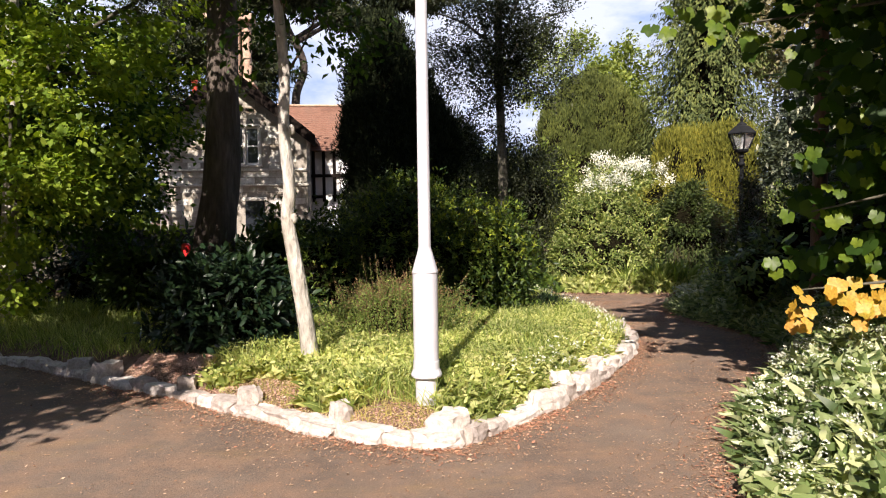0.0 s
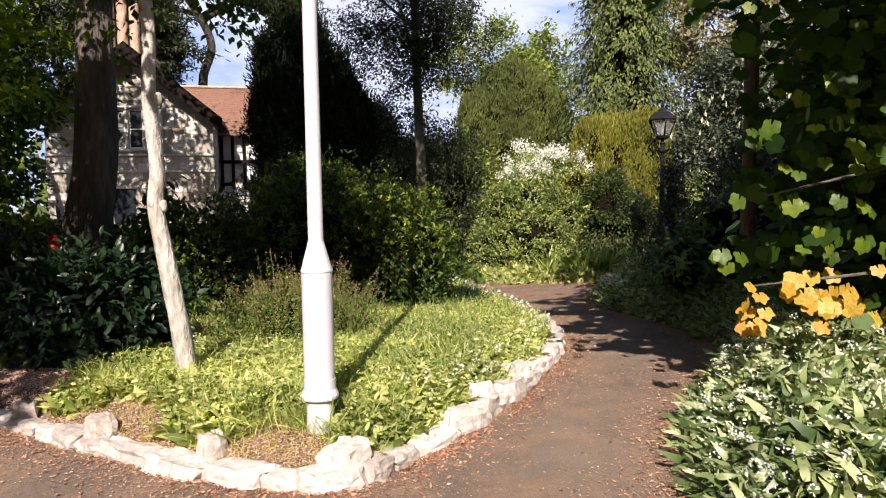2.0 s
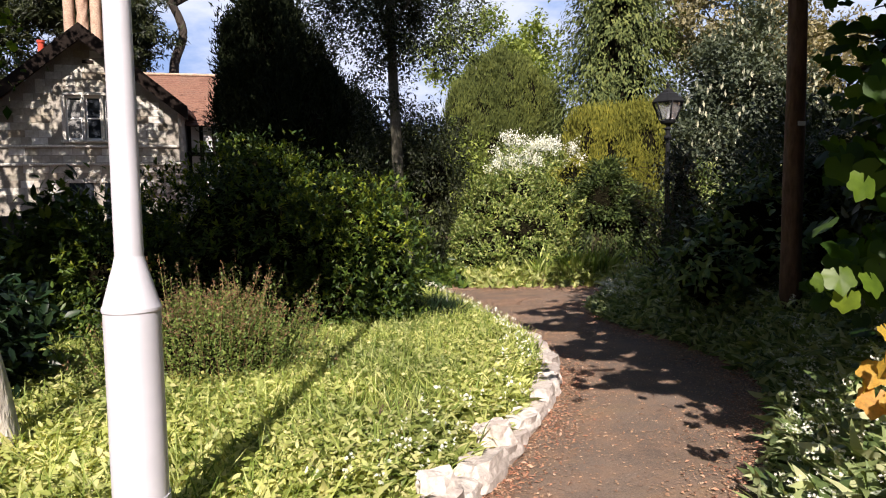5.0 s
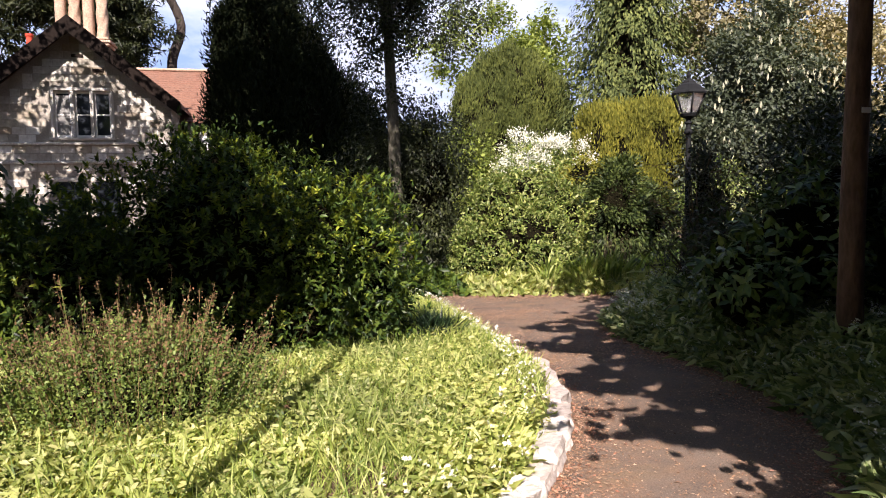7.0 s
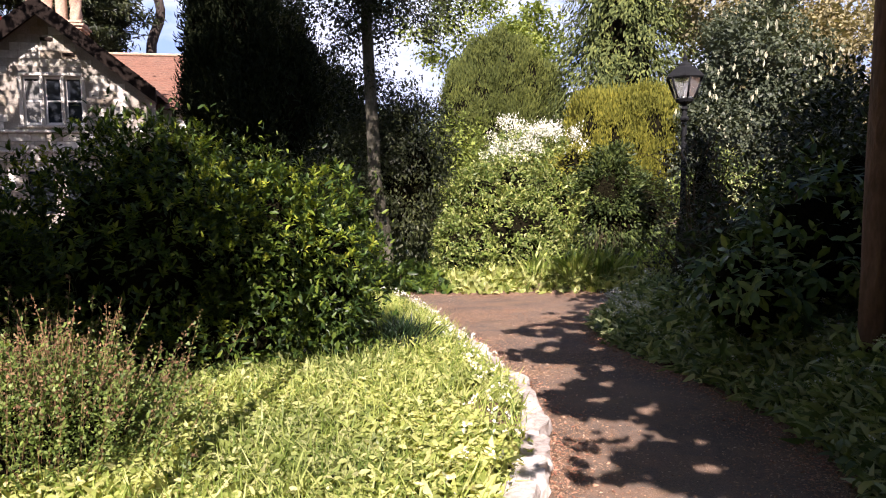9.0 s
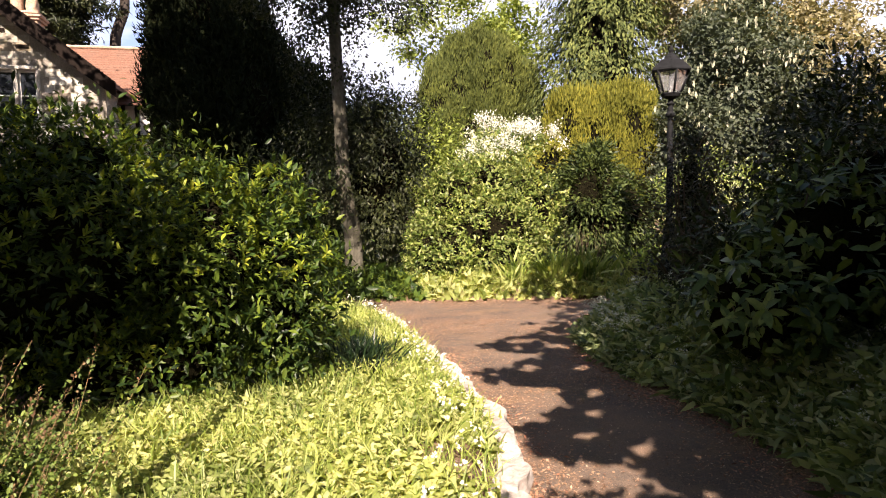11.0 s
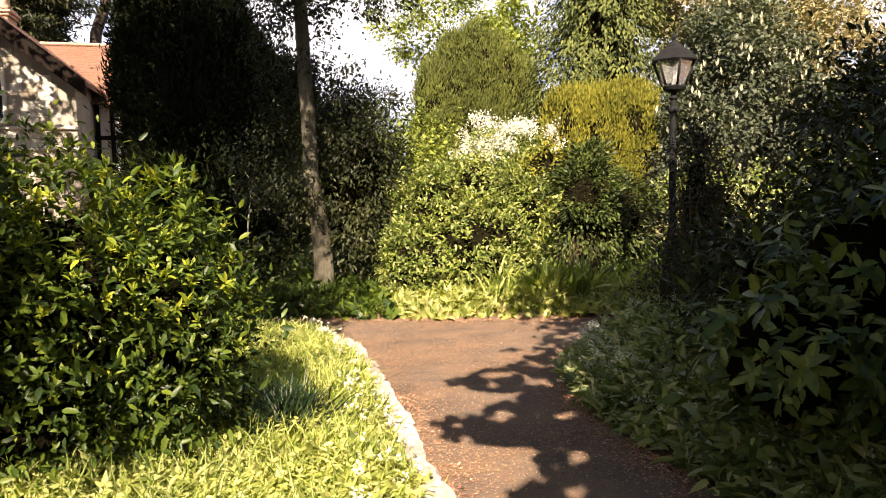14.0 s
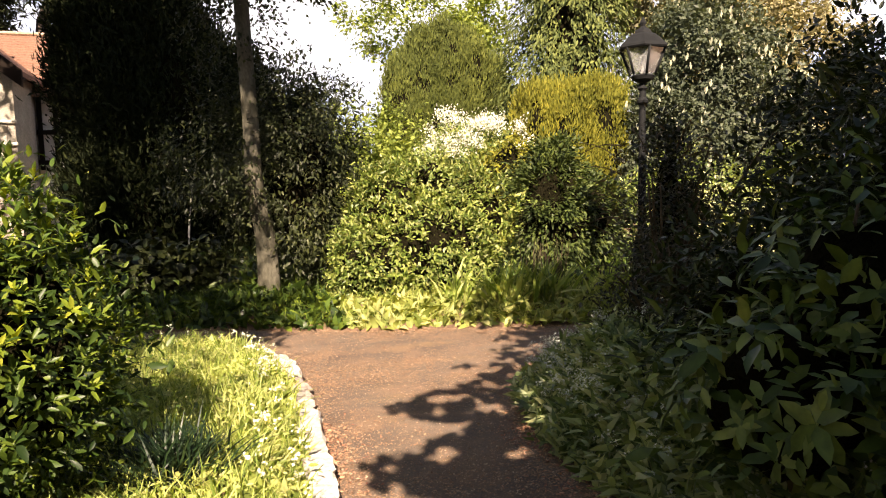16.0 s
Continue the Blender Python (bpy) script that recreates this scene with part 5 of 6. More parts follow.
def columnar(name, label, x, y, parts, mat, size=0.35, per=60, category="tree", square=2.6):
    """Clipped evergreen of upright sprays."""
    t = tree_base(name, label, x, y, category)
    limb("trunk", [(x, y, -0.4), (x, y, 1), (x, y, 3)], 0.25, 0.1, M_BARK_DARK, t, 8, 6)
    ps = [lumps(c, r, int(k * 1.5), per, 0.17, 0.9, 0.05, low=-0.3, flat=1.6, square=square) for c, r, k in parts]
    P, o = np.concatenate([p[0] for p in ps]), np.concatenate([p[1] for p in ps])
    n = len(P)
    cores(t, parts, 0.9, square)
    axis = o * 0.35 + np.array([0, 0, 1.0]) + rng.normal(size=(n, 3)) * 0.22
    link("foliage", leaf_mesh("foliage", NARROW, P, axis, o + rng.normal(size=(n, 3)) * 0.5, size * rng.uniform(0.6, 1.5, n)), mat, t)


columnar("cypress_tree", "rounded upright olive-green clipped cypress", 16.8, 50, [((15.6, 50, 5.2), (1.5, 2.2, 6.0), 230), ((16.9, 49.7, 5.4), (1.4, 2.2, 6.3), 230), ((18.2, 49.8, 5.2), (1.4, 2.2, 6.0), 230), ((20.0, 50, 4.4), (1.4, 2.0, 5.2), 190), ((14.1, 50, 4.2), (1.3, 2.0, 5.4), 180)], L_CYPRESS, 0.22, 130)
columnar("golden_yew_hedge", "flat-topped golden yew hedge in the sun", 18.6, 36, [((16.9, 36, 2.2), (0.8, 1.2, 3.35), 130), ((18.0, 35.9, 2.2), (0.85, 1.3, 3.5), 140), ((19.1, 36, 2.2), (0.85, 1.2, 3.55), 140), ((20.2, 35.9, 2.2), (0.85, 1.3, 3.65), 140)], L_GOLD, 0.19, 150, "hedge", 5.0)


def conifer(name, label, x, y, h, r, mat, tiers=26, low=1.0):
    t = tree_base(name, label, x, y)
    limb("trunk", [(x, y, -0.4), (x, y, h * 0.5), (x, y, h)], 0.35, 0.04, M_BARK_DARK, t, 8, 8)
    # near-black cone in place of the shade inside the tree
    lathe("inner_shade_core", [(r * 0.32 * (1 - f) ** 0.7, low + (h - low) * f) for f in (0, 0.2, 0.4, 0.6, 0.8, 0.95)], M_CORE, t, 14, at=(x, y, 0))
    Ps, As, Fs = [], [], []
    for i in range(tiers):
        f = i / tiers
        z, rr = low + (h - low) * f, r * (1 - f) ** 0.7
        for b in range(24):
            a = rng.uniform(0, 2 * np.pi)
            L = rr * rng.uniform(0.65, 1.1)
            s = rng.uniform(0.3, 1, 62)[:, None]
            d = np.array([math.cos(a), math.sin(a), 0])
            p = np.array([x, y, z + rng.uniform(-0.3, 0.3)]) + d * L * s + np.array([0, 0, -0.38]) * L * s ** 2 + rng.normal(size=(62, 3)) * (0.16, 0.16, 0.2)
            Ps.append(p), As.append(d * 0.5 + np.array([0, 0, -0.75]) + rng.normal(size=(62, 3)) * 0.35), Fs.append(d + np.array([0, 0, 0.6]) + rng.normal(size=(62, 3)) * 0.4)
    P = np.concatenate(Ps)
    link("foliage", leaf_mesh("foliage", SPRAY, P, np.concatenate(As), np.concatenate(Fs), rng.uniform(0.16, 0.42, len(P))), mat, t)


conifer("conifer_tree", "tall drooping green conifer in the sun", 21.9, 42, 24, 6.1, L_SPRUCE, 40)


def broadleaf(name, label, x, y, parts, mat, size, trunk_h=4, per=55, clump=0.45, shell=0.5, group=""):
    t = tree_base(name, label, x, y, group=group)
    limb("trunk", [(x, y, -0.4), (x + 0.1, y, trunk_h * 0.6), (x, y, trunk_h + 2)], 0.3, 0.12, M_BARK_DARK, t, 9, 8, 0.08, 0.1)
    for c, r, k in parts:
        limb("branch", [(x, y, trunk_h * 0.8), ((x + c[0]) / 2, y, (trunk_h + c[2]) / 2), c], 0.14, 0.04, M_BARK_DARK, t, 6, 7)
    ps = [lumps(c, r, k, per, clump, shell) for c, r, k in parts]
    P, o = np.concatenate([p[0] for p in ps]), np.concatenate([p[1] for p in ps])
    foliage("crown", DIAMOND, P, o, size, mat, t)
    return t, parts


ct, parts = broadleaf("chestnut_tree", "horse chestnut covered in white flower candles", 23.5, 34, [((24.4, 34, 6.2), (2.6, 2.5, 4.4), 190), ((27.0, 34, 4.2), (2.3, 2.4, 3.6), 130), ((22.3, 34, 2.8), (1.6, 2, 2.6), 70), ((25, 33.5, 2.3), (3.5, 2.2, 2.4), 100)], L_CHESTNUT, 0.19, per=200, clump=0.4)
ps = [lumps(c, np.array(r) * 1.06, int(k * 1.5), 1, 0.15, 0.92) for c, r, k in parts]
P, o = np.concatenate([p[0] for p in ps]), np.concatenate([p[1] for p in ps])
k = (o[:, 2] > -0.2) & (o[:, 1] < 0.5)
link("candle_bloom", tri_mesh("candle_bloom", *join(*[spread((NARROW[0] * (1, 1.2, 1), NARROW[1]), P[k], np.array([0, 0, 1.0]) + 0.12 * rng.normal(size=(k.sum(), 3)), np.tile(np.array([[math.cos(a), math.sin(a), 0]]), (k.sum(), 1)), np.full(k.sum(), 0.36)) for a in (0, 1.05, 2.1)])), L_CANDLE, ct, "upright creamy white flower candles")["kind"] = "stuff"
broadleaf("far_tree", "tall bright green broadleaf tree beyond the hedges", 17.5, 60, [((17.5, 60, 14), (4.6, 3, 4.2), 90), ((21.5, 60, 11), (2.4, 3, 3.6), 40)], L_LEAFGREEN, 0.3, 8, per=90)
broadleaf("far_tree", "olive-brown broadleaf tree in the distance", 33.5, 44, [((34, 44, 9), (5.0, 3, 6.5), 240), ((30, 45, 14), (4.5, 3, 5.0), 150), ((40, 44, 8), (4.5, 3, 6.0), 170)], L_BROWN, 0.3, 6, per=100)
broadleaf("far_tree", "pale green small tree in the distance", 7.5, 42, [((7.5, 42, 2.6), (3.0, 2, 2.6), 110), ((11.5, 44, 2.6), (2.4, 2, 2.5), 80)], L_LEAFGREEN, 0.26, 3, per=80)
broadleaf("far_tree", "thin pale tree against the sky", 24.5, 62, [((24.5, 62, 12), (2.2, 2, 5.5), 60)], L_LEAFGREEN, 0.4, 7)

# pine with crooked trunk behind the house
pt = tree_base("pine_tree", "old pine with crooked trunk and flat dark tiers", -2.9, 38)
limb("trunk", [(-2.9, 38, -0.4), (-3.2, 38, 5), (-3.6, 38, 7.8), (-3.1, 38, 9.6), (-3.7, 38, 11.2), (-4.9, 38, 13)], 0.28, 0.16, M_BARK_DARK, pt, 10, 24, 0.06)
boughs(pt, (-3.7, 38, 11.2), [(-6, 37.5, 11), (-0.2, 38, 12.6), (2.6, 38, 13.4), (-5, 38, 14)], 0.16, M_BARK_DARK, 0.2)
sets = [lumps(c, r, int(k * 1.4), 110, 0.3, 0.3, flat=0.4) for c, r, k in (((-6, 37.5, 9.6), (2.2, 2, 2.4), 130), ((-8.5, 38, 11.5), (3, 2, 2.5), 110), ((-3.5, 38, 13.5), (4, 2, 1.2), 110), ((2.5, 38, 13.5), (2.5, 2, 1.0), 60), ((-0.3, 38, 12.2), (1.5, 1.2, 0.6), 30), ((-11, 38, 9), (3, 2, 4), 120))]
P, o = np.concatenate([s[0] for s in sets]), np.concatenate([s[1] for s in sets])
foliage("foliage", NARROW, P, o, 0.28, L_HOLM, pt, jit=1.0)

# high crown lumps are out of view, added to dapple the house with shade
broadleaf("tall_tree", "tall broadleaf tree shading the house front", -9.5, 20.5, [((-7.6, 21, 11.2), (3.4, 3, 2.4), 60), ((-10.5, 20.5, 10), (2.6, 2.5, 3.0), 60), ((-5.4, 19, 10.6), (2.6, 2.4, 1.7), 40), ((-10.2, 19.5, 3.2), (2.3, 1.3, 3.8), 230), ((-13.5, 18.5, 3.5), (2.6, 1.5, 4.0), 200)], L_SYC, 0.22, 7, clump=0.3)

# bright hazy cloud bank low round the whole sky
m, nt, p = nodes_of("hazy_sky")
nt.nodes.remove(p)
em = nt.nodes.new("ShaderNodeEmission")
cl = noise_node(nt, 0.006, 6, 0.6, stretch=(1, 1, 2.2))
cr = ramp(nt, [(0.38, (0.36, 0.52, 0.80)), (0.56, (0.80, 0.87, 0.96))])
nt.links.new(cl.outputs[0], cr.inputs[0])
nt.links.new(cr.outputs[0], em.inputs[0])
em.inputs[1].default_value = 0.52
nt.links.new(em.outputs[0], nt.nodes["Material Output"].inputs["Surface"])
V, T = [], []
for i in range(97):
    a = 2 * math.pi * i / 96
    V += [(700 * math.cos(a), 700 * math.sin(a), -5), (760 * math.cos(a), 760 * math.sin(a), 390)]
for i in range(96):
    T.append((2 * i, 2 * i + 1, 2 * i + 3, 2 * i + 2))
tagged(link("backdrop", tri_mesh("backdrop", V, T, True), m), "pale hazy cloud bank above the horizon", "sky", kind="structure")

# woods that close the distance all round, and an unseen near ring blocking skylight
a = np.concatenate([rng.uniform(0, 2 * np.pi, 24000), rng.uniform(radians(165), radians(375), 20000)])
rad = np.concatenate([rng.uniform(64, 72, 24000), rng.uniform(22, 28, 20000)])
deg = np.degrees(a) % 360
h = np.interp(deg, [0, 40, 62, 72, 84, 96, 110, 140, 360], [13, 13, 7, 7, 5.5, 5.5, 8, 13, 13])
# the near ring dips where the sun stands, so sunlight passes
h[24000:] = np.interp(deg[24000:], [0, 15, 165, 180, 225, 238, 266, 278, 360], [22, 12, 12, 22, 22, 11, 11, 22, 22])
z = h * rng.random(len(a)) ** 0.8 * (0.8 + 0.25 * np.sin(a * 37) * np.cos(a * 23))
P = np.column_stack([rad * np.cos(a), 5 + rad * np.sin(a), z - 0.2])
o = unit(np.column_stack([-np.cos(a), -np.sin(a), np.full(len(a), 0.4)]))
tagged(foliage("far_woods", DIAMOND, P, o, 1.2, L_WOODS, None, jit=0.9), "distant woods, with an unseen near ring that cuts skylight", "woods", kind="stuff")


# ---- ground cover ----
def far_from(X, Y, spots):
    ok = np.ones(len(X), bool)
    for x, y, r in spots:
        ok &= (X - x) ** 2 + (Y - y) ** 2 > r * r
    return ok


SHRUB_SPOTS = [(0.6, 10.3, 0.75), (-1.55, 7.8, 0.5), (0.42, 4.92, 0.09), (-0.5, 6.45, 0.09)]


def on_island(d0, d1, x0=-2.2, y0=4.3, y1=14.9):
    def test(X, Y):
        d = inside_by(ISLAND, X, Y)
        return (d > d0) & (d < d1) & (X > x0) & (Y > y0) & (Y < y1) & far_from(X, Y, SHRUB_SPOTS)
    return test


bare = lambda X, Y: (Y + 0.75 * X < 5.06 + 0.2 * np.sin(X * 6.1) + 0.18 * np.sin(Y * 9.7 + X * 4)) | (X < -1.3 + 0.15 * np.sin(Y * 7))
full = on_island(0.06, 9, -1.5)
herb_test = lambda X, Y: full(X, Y) & ~(bare(X, Y)) & (np.sin(X * 2.3 + 1) * np.cos(Y * 1.9) > -0.75)
P = scatter_in(herb_test, (-1.5, 4.3), (3.7, 9.5), 17000)
P2 = scatter_in(lambda X, Y: full(X, Y) & (Y > 9), (0.5, 9), (3.7, 14.8), 5500)
P = np.concatenate([P, P2])
n = len(P)
V1 = upright(BLADE_HERB, P, rng.uniform(0.07, 0.19, n), 0.45)
Q = P + rng.normal(size=(n, 3)) * (0.03, 0.03, 0.02) + (0, 0, 0.12)
V2 = spread(OVAL, Q, unit(rng.normal(size=(n, 3)) * (1, 1, 0.35)), np.array([-0.1, -0.3, 1.0]) + rng.normal(size=(n, 3)) * 0.4, rng.uniform(0.025, 0.065, n))
tagged(link("ground_herbs", tri_mesh("ground_herbs", *join(V1, V2)), L_HERB), "bright yellow-green leafy herbs covering the bed", "ground cover", kind="stuff")
grass_test = lambda X, Y: full(X, Y) & ~bare(X, Y) & ((np.abs(X - 0.55 * (Y - 4.2) + 0.2) < 0.6 + 0.3 * np.sin(Y * 3)) | (Y > 8.5) | (rng.random(len(X)) < 0.4))
P = scatter_in(grass_test, (-1.5, 4.3), (3.7, 14.8), 52000)
tagged(link("grass", tri_mesh("grass", *upright(BLADE_GRASS, P, rng.uniform(0.10, 0.30, len(P)), 0.4)), L_GRASS), "long sunlit grass among the herbs", "grass", kind="stuff")
front = lambda X, Y: full(X, Y) & (Y + 0.75 * X < 6.3 + 0.3 * np.sin(X * 5)) & (np.sin(X * 3.1) * np.cos(Y * 2.7) > -0.6)
P = scatter_in(front, (-1.7, 4.3), (1.6, 7.5), 9000)
tagged(link("grass", tri_mesh("grass", *upright(BLADE_GRASS, P, rng.uniform(0.04, 0.13, len(P)), 0.6)), L_STRAW), "thin yellowing grass at the front of bed", "grass", kind="stuff")
# a tuft in the lit grass, its shade put into a dark leaf colour
tf = tree_base("grass_tuft", "dense grass tuft in the bed, coloured dark for shade", 2.75, 10.35, "grass")
P = np.column_stack([rng.normal(2.75, 0.10, 600), rng.normal(10.35, 0.10, 600), np.full(600, float(land([2.75], [10.35])[0]))])
link("blade_growth", tri_mesh("blade_growth", *upright(BLADE_GRASS, P, rng.uniform(0.28, 0.46, 600), 0.3)), L_DARK, tf)["kind"] = "stuff"
P = scatter_in(lambda X, Y: (inside_by(ISLAND, X, Y) > 0.15) & far_from(X, Y, SHRUB_SPOTS), (-8.5, 7.4), (-2.0, 14.5), 22000)
tagged(link("grass", tri_mesh("grass", *upright(BLADE_GRASS, P, rng.uniform(0.12, 0.3, len(P)), 0.3)), L_GRASS), "rough green grass verge under the trees", "grass", kind="stuff")
# edge flowers on the island
P = scatter_in(lambda X, Y: on_island(0.03, 0.4)(X, Y) & (X > 1.0), (0.9, 4.4), (3.7, 14.8), 230)
P[:, 2] += rng.uniform(0.12, 0.26, len(P))
fl = np.repeat(P, 5, 0) + rng.normal(size=(len(P) * 5, 3)) * 0.014
tagged(link("white_flowers", leaf_mesh("white_flowers", FLOWER, fl, rng.normal(size=(len(fl), 3)), np.array([0, -0.3, 1.0]) + rng.normal(size=(len(fl), 3)) * 0.5, rng.uniform(0.008, 0.013, len(fl))), L_PETAL), "small white wild garlic flowers along the edging", "flowers", kind="stuff")


# wild garlic of the right-hand border
def border(d0, d1, y0, y1):
    def test(X, Y):
        d = inside_by(RIGHT_BED, X, Y)
        return (d > d0) & (d < d1) & (Y > y0) & (Y < y1)
    return test


P = np.concatenate([scatter_in(border(0.02, 1.3, 2.4, 7.0), (1.5, 2.4), (6, 7.0), 7500), scatter_in(border(0.02, 1.3, 7.0, 13.2), (4, 7.0), (9, 13.2), 6500)])
mound = np.clip(inside_by(RIGHT_BED, P[:, 0], P[:, 1]) * 0.55, 0, 0.30)
n = len(P)
P[:, 2] += mound * rng.random(n)
garlic = join(*[upright(BLADE_GARLIC, P + rng.normal(size=(n, 3)) * (w, w, 0.01) + (0, 0, up), rng.uniform(lo, hi, n), lean) for w, up, lo, hi, lean in
                ((0.0, 0.0, 0.09, 0.18, 0.6), (0.04, 0.0, 0.07, 0.16, 0.9), (0.05, 0.02, 0.07, 0.15, 1.1), (0.06, 0.05, 0.06, 0.14, 1.2), (0.06, 0.08, 0.05, 0.12, 1.3))])
tagged(link("wild_garlic", tri_mesh("wild_garlic", *garlic), L_GARLIC), "dense broad-leaved wild garlic along the drive edge", "ground cover", kind="stuff")
F = np.concatenate([P[:7500][rng.random(7500) < 0.09], P[7500:][rng.random(6500) < 0.06], scatter_in(border(0.05, 0.55, 10.4, 12.4), (4.8, 10.4), (7, 12.4), 210) + (0, 0, 0.08)])
F += np.column_stack([np.zeros((len(F), 2)), rng.uniform(0.19, 0.29, len(F))])
fl = np.repeat(F, 11, 0) + unit(rng.normal(size=(len(F) * 11, 3)) + (0, 0, 0.4)) * (0.024, 0.024, 0.018)
tagged(link("garlic_flowers", leaf_mesh("garlic_flowers", FLOWER, fl, rng.normal(size=(len(fl), 3)), np.array([0, -0.3, 1.0]) + rng.normal(size=(len(fl), 3)) * 0.6, rng.uniform(0.0055, 0.009, len(fl))), L_PETAL), "white starry wild garlic flower heads", "flowers", kind="stuff")

P = scatter_in(border(1.2, 9, -1.8, 13), (1.4, -1.8), (12, 13), 9000)
tagged(link("shaded_undergrowth", tri_mesh("shaded_undergrowth", *upright(BLADE_HERB, P, rng.uniform(0.15, 0.32, len(P)), 0.6)), L_GARLIC), "shaded leafy undergrowth deep in the border", "ground cover", kind="stuff")

# foot of the far bank
far_test = lambda X, Y: (inside_by(FAR_BED, X, Y) > 0.03) & (inside_by(FAR_BED, X, Y) < 1.4)
P = scatter_in(far_test, (-3, 14.3), (9.5, 18.3), 8000)
n = len(P)
# one planting, two colours: lit herbs, and shade put into the darker leaf
for side, mat, lab in ((P[:, 0] > 4.5, L_HERB, "leafy herbs along the bank foot, in the sunlit colour"), (P[:, 0] <= 4.5, L_LAUREL, "the same herbs under the trees, coloured dark for shade")):
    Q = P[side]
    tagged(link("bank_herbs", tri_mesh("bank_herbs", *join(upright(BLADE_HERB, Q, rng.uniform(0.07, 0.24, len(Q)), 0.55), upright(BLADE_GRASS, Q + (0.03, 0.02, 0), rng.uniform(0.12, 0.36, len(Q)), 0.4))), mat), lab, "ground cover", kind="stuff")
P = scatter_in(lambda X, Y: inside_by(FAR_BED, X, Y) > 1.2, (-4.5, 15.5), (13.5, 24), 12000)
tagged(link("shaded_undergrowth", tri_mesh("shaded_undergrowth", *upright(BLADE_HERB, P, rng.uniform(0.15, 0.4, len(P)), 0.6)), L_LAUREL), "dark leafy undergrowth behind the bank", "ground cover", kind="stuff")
for x, y, k in ((6.7, 15.3, 100), (7.25, 15.2, 110), (6.1, 15.5, 50), (8.2, 15.2, 80), (9.0, 15.4, 60)):
    it = tree_base("strap_leaf_clump", "clump of tall green strap-shaped leaves on bank", x, y, "plant", "strap-leaf clumps")
    P = np.column_stack([rng.normal(x, 0.14, k), rng.normal(y, 0.1, k), np.full(k, float(land([x], [y])[0]) - 0.02)])
    link("leaves", tri_mesh("leaves", *upright(BLADE_IRIS, P, rng.uniform(0.4, 0.8, k), 0.35)), L_GRASS, it)

# dry brown stalks and a bare sapling on the bank
k = 46
ds = tree_base("dry_stalk_clump", "clump of dry reddish-brown stalks on the bank", 7.75, 16.1, "plant")
P = np.column_stack([rng.normal(7.75, 0.16, k), rng.normal(16.1, 0.1, k), np.full(k, -0.12)])
link("stalk_growth", tri_mesh("stalk_growth", *upright(blade(0.012, 0.1), P, rng.uniform(0.6, 1.05, k), 0.12)), M_TWIG, ds)["kind"] = "stuff"
sp = tree_base("bare_sapling", "thin pale leafless sapling in the shade", 2.4, 19.2, "sapling")
limb("stem", [(2.4, 19.2, -0.2), (2.44, 19.2, 0.8), (2.52, 19.2, 1.5), (2.65, 19.2, 2.13)], 0.022, 0.008, M_BARK_PALE, sp, 6, 10)
limb("twig", [(2.56, 19.2, 1.7), (2.42, 19.15, 1.95)], 0.008, 0.004, M_BARK_PALE, sp, 5, 4)
limb("twig", [(2.62, 19.2, 2.0), (2.8, 19.15, 2.18)], 0.008, 0.004, M_BARK_PALE, sp, 5, 4)

# fallen leaf litter along the edging and over the drive
def litter_gap(X, Y):
    return np.maximum.reduce([inside_by(ISLAND, X, Y), inside_by(RIGHT_BED, X, Y), inside_by(FAR_BED, X, Y)]) <= 0


def litter_test(X, Y):
    d = np.maximum.reduce([inside_by(ISLAND, X, Y), inside_by(RIGHT_BED, X, Y), inside_by(FAR_BED, X, Y)])
    return rng.random(len(X)) < np.where(d > 0.0, 0.0, np.exp(d / 0.17) * 1.3 + 0.022 + 0.10 * (Y > 10.5) + 0.07 * np.clip(np.sin(X * 1.1 + Y * 1.7) + 0.5 * np.sin(X * 4.3 - Y * 3.1) - 0.45, 0, 1))


P = np.concatenate([scatter_in(litter_test, (-5, 1.5), (4.5, 8.5), 46000), scatter_in(litter_test, (2.5, 6), (7.5, 16), 40000)])
drift = scatter_in(lambda X, Y: litter_gap(X, Y) & (rng.random(len(X)) < np.clip(0.35 + 0.5 * np.sin(X * 1.3 + Y * 2.1) + 0.4 * np.sin(Y * 4.4 - X * 2.7), 0.06, 1)), (2.5, 9.3), (7.5, 15.6), 26000)
P = np.concatenate([P, drift])
P[:, 2] = ground_z(P[:, 1]) + 0.008
B = scatter_in(lambda X, Y: on_island(0.02, 9, -2.3)(X, Y) & bare(X, Y), (-2.4, 4.3), (1.4, 8), 22000)
B[:, 2] += 0.012
n = len(B)
tagged(link("leaf_litter", leaf_mesh("leaf_litter", FLAKE, B, rng.normal(size=(n, 3)) * (1, 1, 0.15), np.array([0, 0, 1.0]) + rng.normal(size=(n, 3)) * 0.35, rng.uniform(0.008, 0.028, n)), M_LITTER_DRY), "pale dry leaf litter on the bare bed", "leaf litter", kind="stuff")
n = len(P)
tagged(link("leaf_litter", leaf_mesh("leaf_litter", FLAKE, P, rng.normal(size=(n, 3)) * (1, 1, 0.12), np.array([0, 0, 1.0]) + rng.normal(size=(n, 3)) * 0.3, rng.uniform(0.008, 0.032, n) * rng.uniform(0.6, 1.0, n)), M_LITTER), "reddish-brown fallen leaf litter", "leaf litter", kind="stuff")

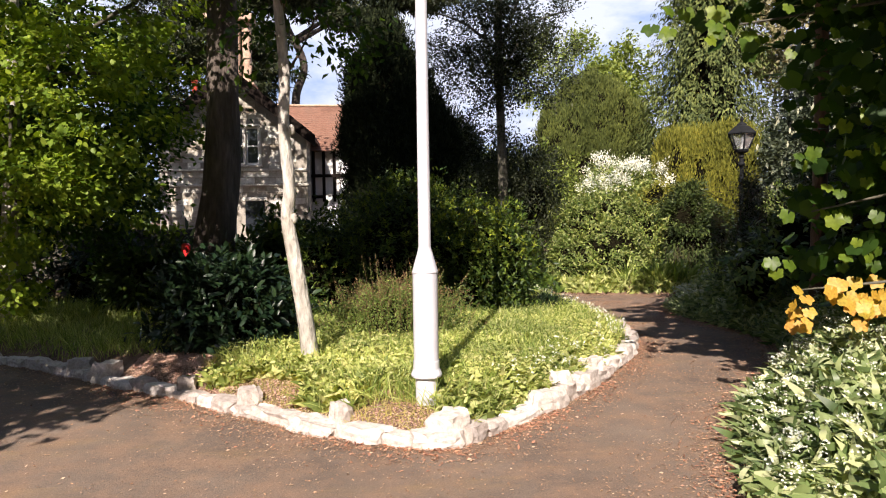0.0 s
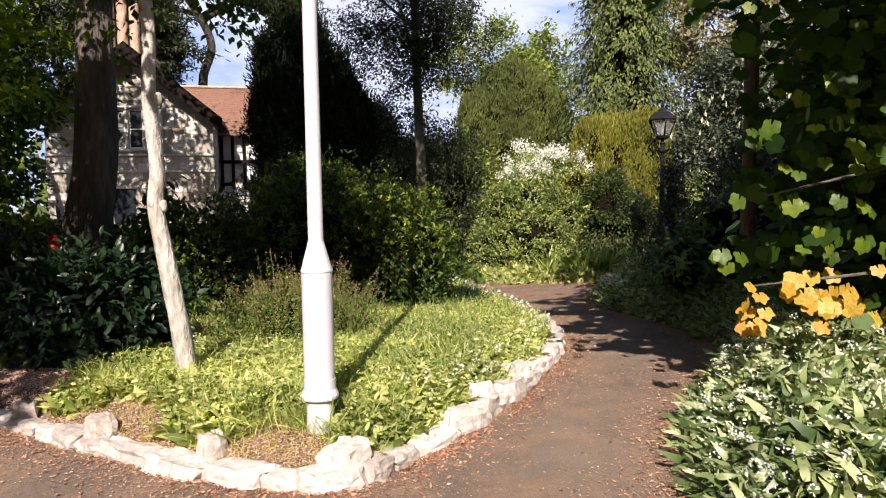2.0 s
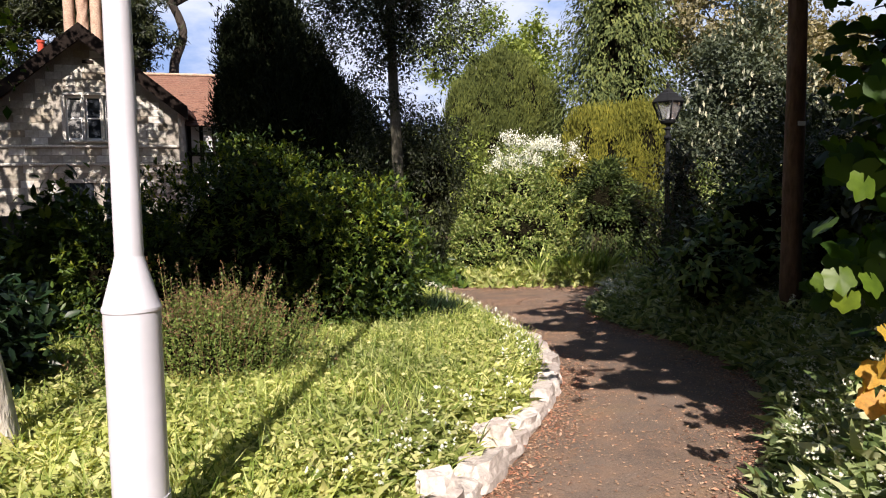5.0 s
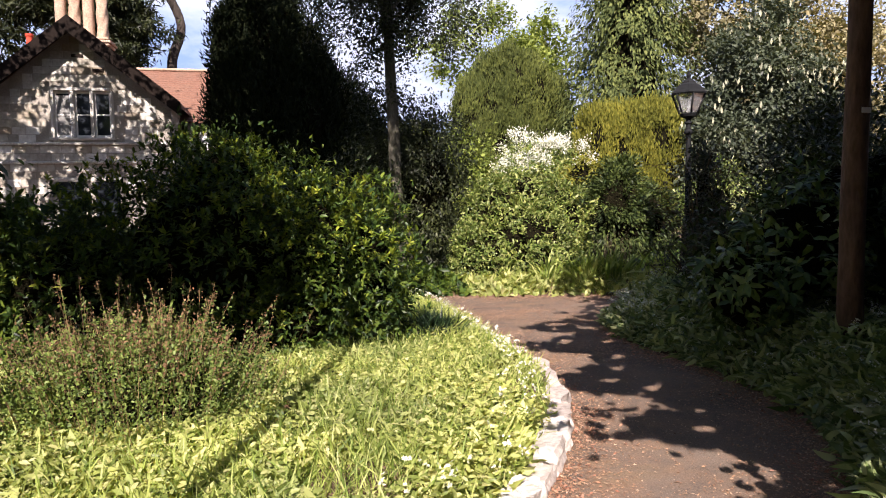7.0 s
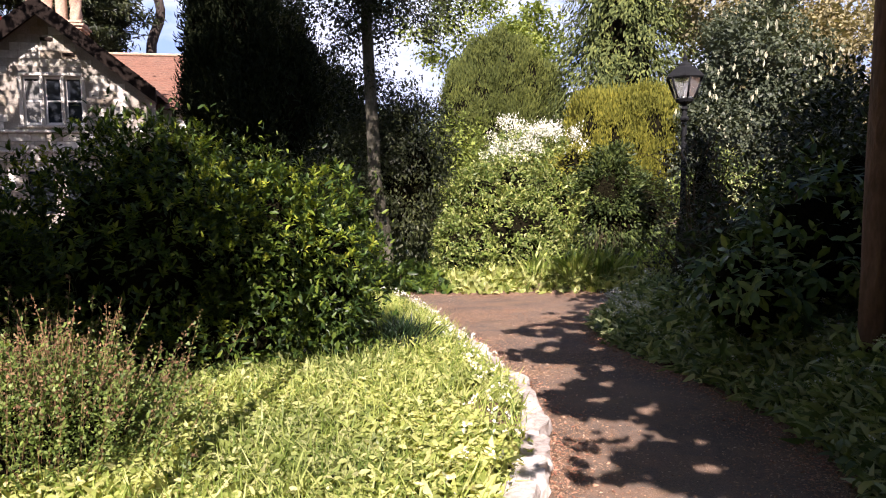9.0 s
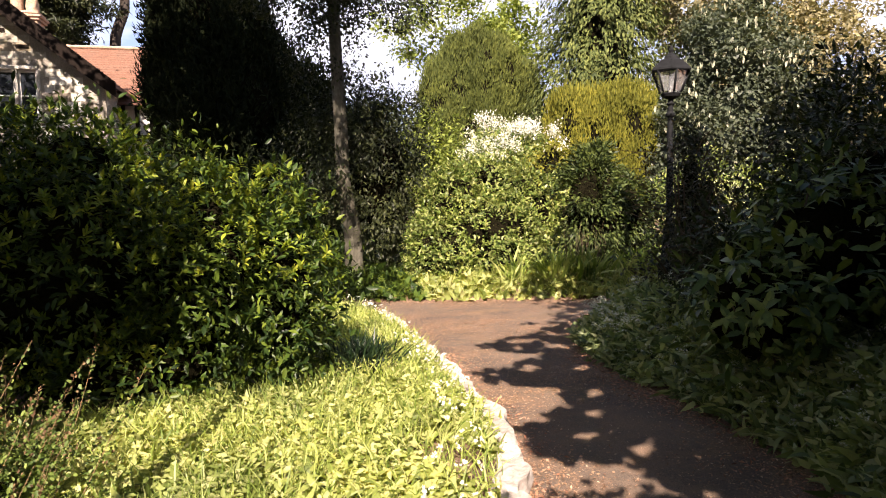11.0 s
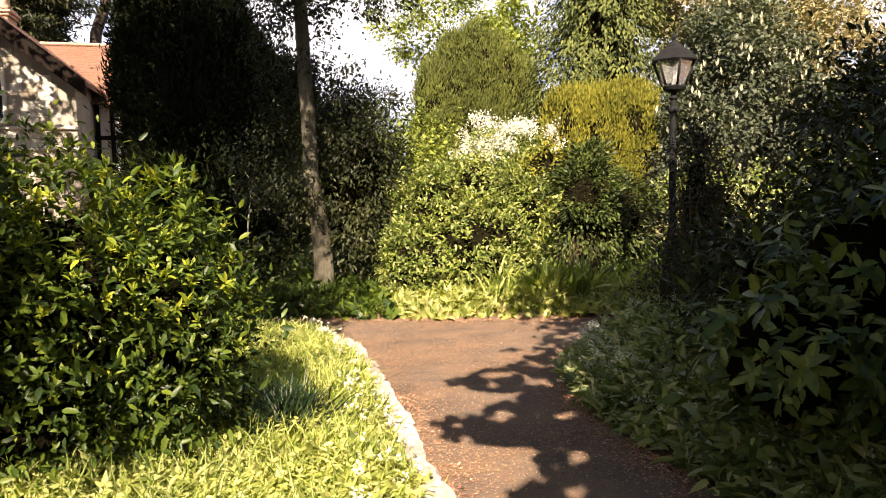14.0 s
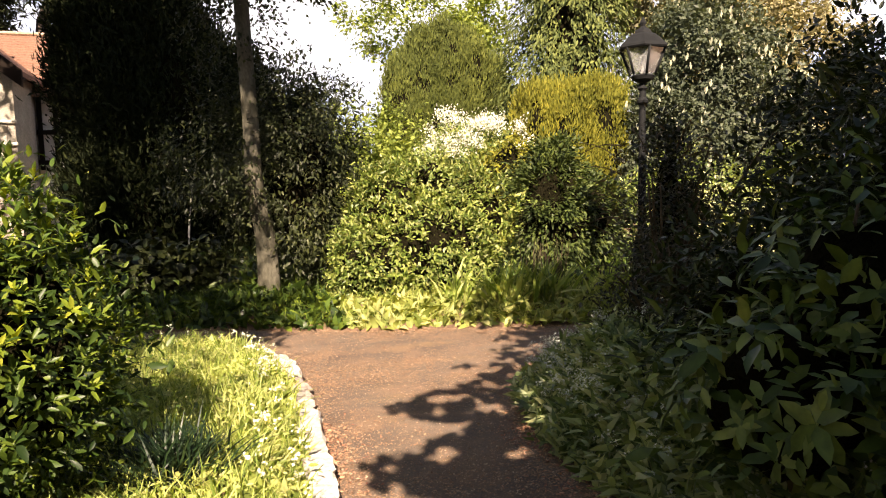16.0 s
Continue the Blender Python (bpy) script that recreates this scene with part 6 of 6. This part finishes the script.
# red-brown drift lying against the kerb stones and the border
line = np.concatenate([curve_pts(ISLAND_EDGE[4:16], 500), curve_pts(RIGHT_EDGE[2:11], 300)])
P = line[rng.integers(0, len(line), 26000)] + rng.normal(size=(26000, 2)) * (0.16, 0.16)
P = P[litter_gap(P[:, 0], P[:, 1]) & (np.sin(P[:, 0] * 5 + P[:, 1] * 3) + rng.normal(size=len(P)) * 0.6 > -0.5)]
P = np.column_stack([P, ground_z(P[:, 1]) + 0.012])
n = len(P)
tagged(link("leaf_litter", leaf_mesh("leaf_litter", FLAKE, P, rng.normal(size=(n, 3)) * (1, 1, 0.2), np.array([0, 0, 1.0]) + rng.normal(size=(n, 3)) * 0.4, rng.uniform(0.012, 0.04, n)), M_LITTER_RED), "red-brown dead leaves drifted against the edging", "leaf litter", kind="stuff")

# ---- stone edging ----
edge = thing("stone_edging", "rough pale limestone edging stones round the bed", "edging", (0.5, 4.45, 0), kind="structure")
rs = random.Random(11)
stone_meshes = []
for k in range(8):
    bm = bmesh.new()
    bmesh.ops.create_cube(bm, size=1)
    bmesh.ops.subdivide_edges(bm, edges=bm.edges, cuts=3, use_grid_fill=True)
    for v in bm.verts:
        c = v.co
        m = 1 - 0.10 * (abs(c.x) > 0.4) * (abs(c.y) > 0.4) - 0.10 * (abs(c.z) > 0.4) * ((abs(c.x) > 0.4) + (abs(c.y) > 0.4))
        v.co = Vector((c.x * m, c.y * m, c.z)) + 0.15 * noise.noise_vector(c * 2.1 + Vector((k * 7.3, 0, 0))) + 0.06 * noise.noise_vector(c * 6.0 + Vector((k * 3.3, 5, 0)))
    bmesh.ops.triangulate(bm, faces=bm.faces)
    me = bpy.data.meshes.new("stone")
    bm.to_mesh(me)
    bm.free()
    me.materials.append(M_STONE)
    stone_meshes.append(me)
E_PTS = curve_pts(ISLAND_EDGE[1:19], 700)
seglen = np.r_[0, np.cumsum(np.linalg.norm(np.diff(E_PTS, axis=0), axis=1))]
s = 0.0


def stone(x, y, a, l, w, h, sink=0.03):
    ob = new("stone", rs.choice(stone_meshes))
    ob.parent = edge
    ob.matrix_parent_inverse = Matrix.Translation(-edge.location)
    ob.matrix_basis = Matrix.Translation((x, y, float(ground_z(y)) + h / 2 - sink)) @ Euler((rs.uniform(-0.08, 0.08), rs.uniform(-0.08, 0.08), a + rs.uniform(-0.12, 0.12))).to_matrix().to_4x4() @ Matrix.Diagonal((l, w, h, 1))


while s < seglen[-1] - 0.1:
    l = rs.uniform(0.17, 0.44)
    c = s + l / 2
    x, y = np.interp(c, seglen, E_PTS[:, 0]), np.interp(c, seglen, E_PTS[:, 1])
    x2, y2 = np.interp(c + 0.05, seglen, E_PTS[:, 0]), np.interp(c + 0.05, seglen, E_PTS[:, 1])
    a = math.atan2(y2 - y, x2 - x)
    stone(x, y, a, l * 1.08, rs.uniform(0.14, 0.2), rs.uniform(0.09, 0.15) if x < 1.3 else rs.uniform(0.10, 0.18))
    s += l
for x, y, l, w, h in ((0.53, 4.5, 0.26, 0.22, 0.23), (-0.2, 4.9, 0.15, 0.14, 0.22), (-0.93, 5.5, 0.17, 0.16, 0.21), (-1.55, 6.1, 0.15, 0.15, 0.2), (1.56, 5.44, 0.2, 0.15, 0.24), (2.06, 6.1, 0.22, 0.15, 0.23), (-2.5, 6.9, 0.26, 0.2, 0.22), (-2.9, 7.3, 0.22, 0.18, 0.2)):
    stone(x, y, rs.uniform(0, 1), l, w, h)
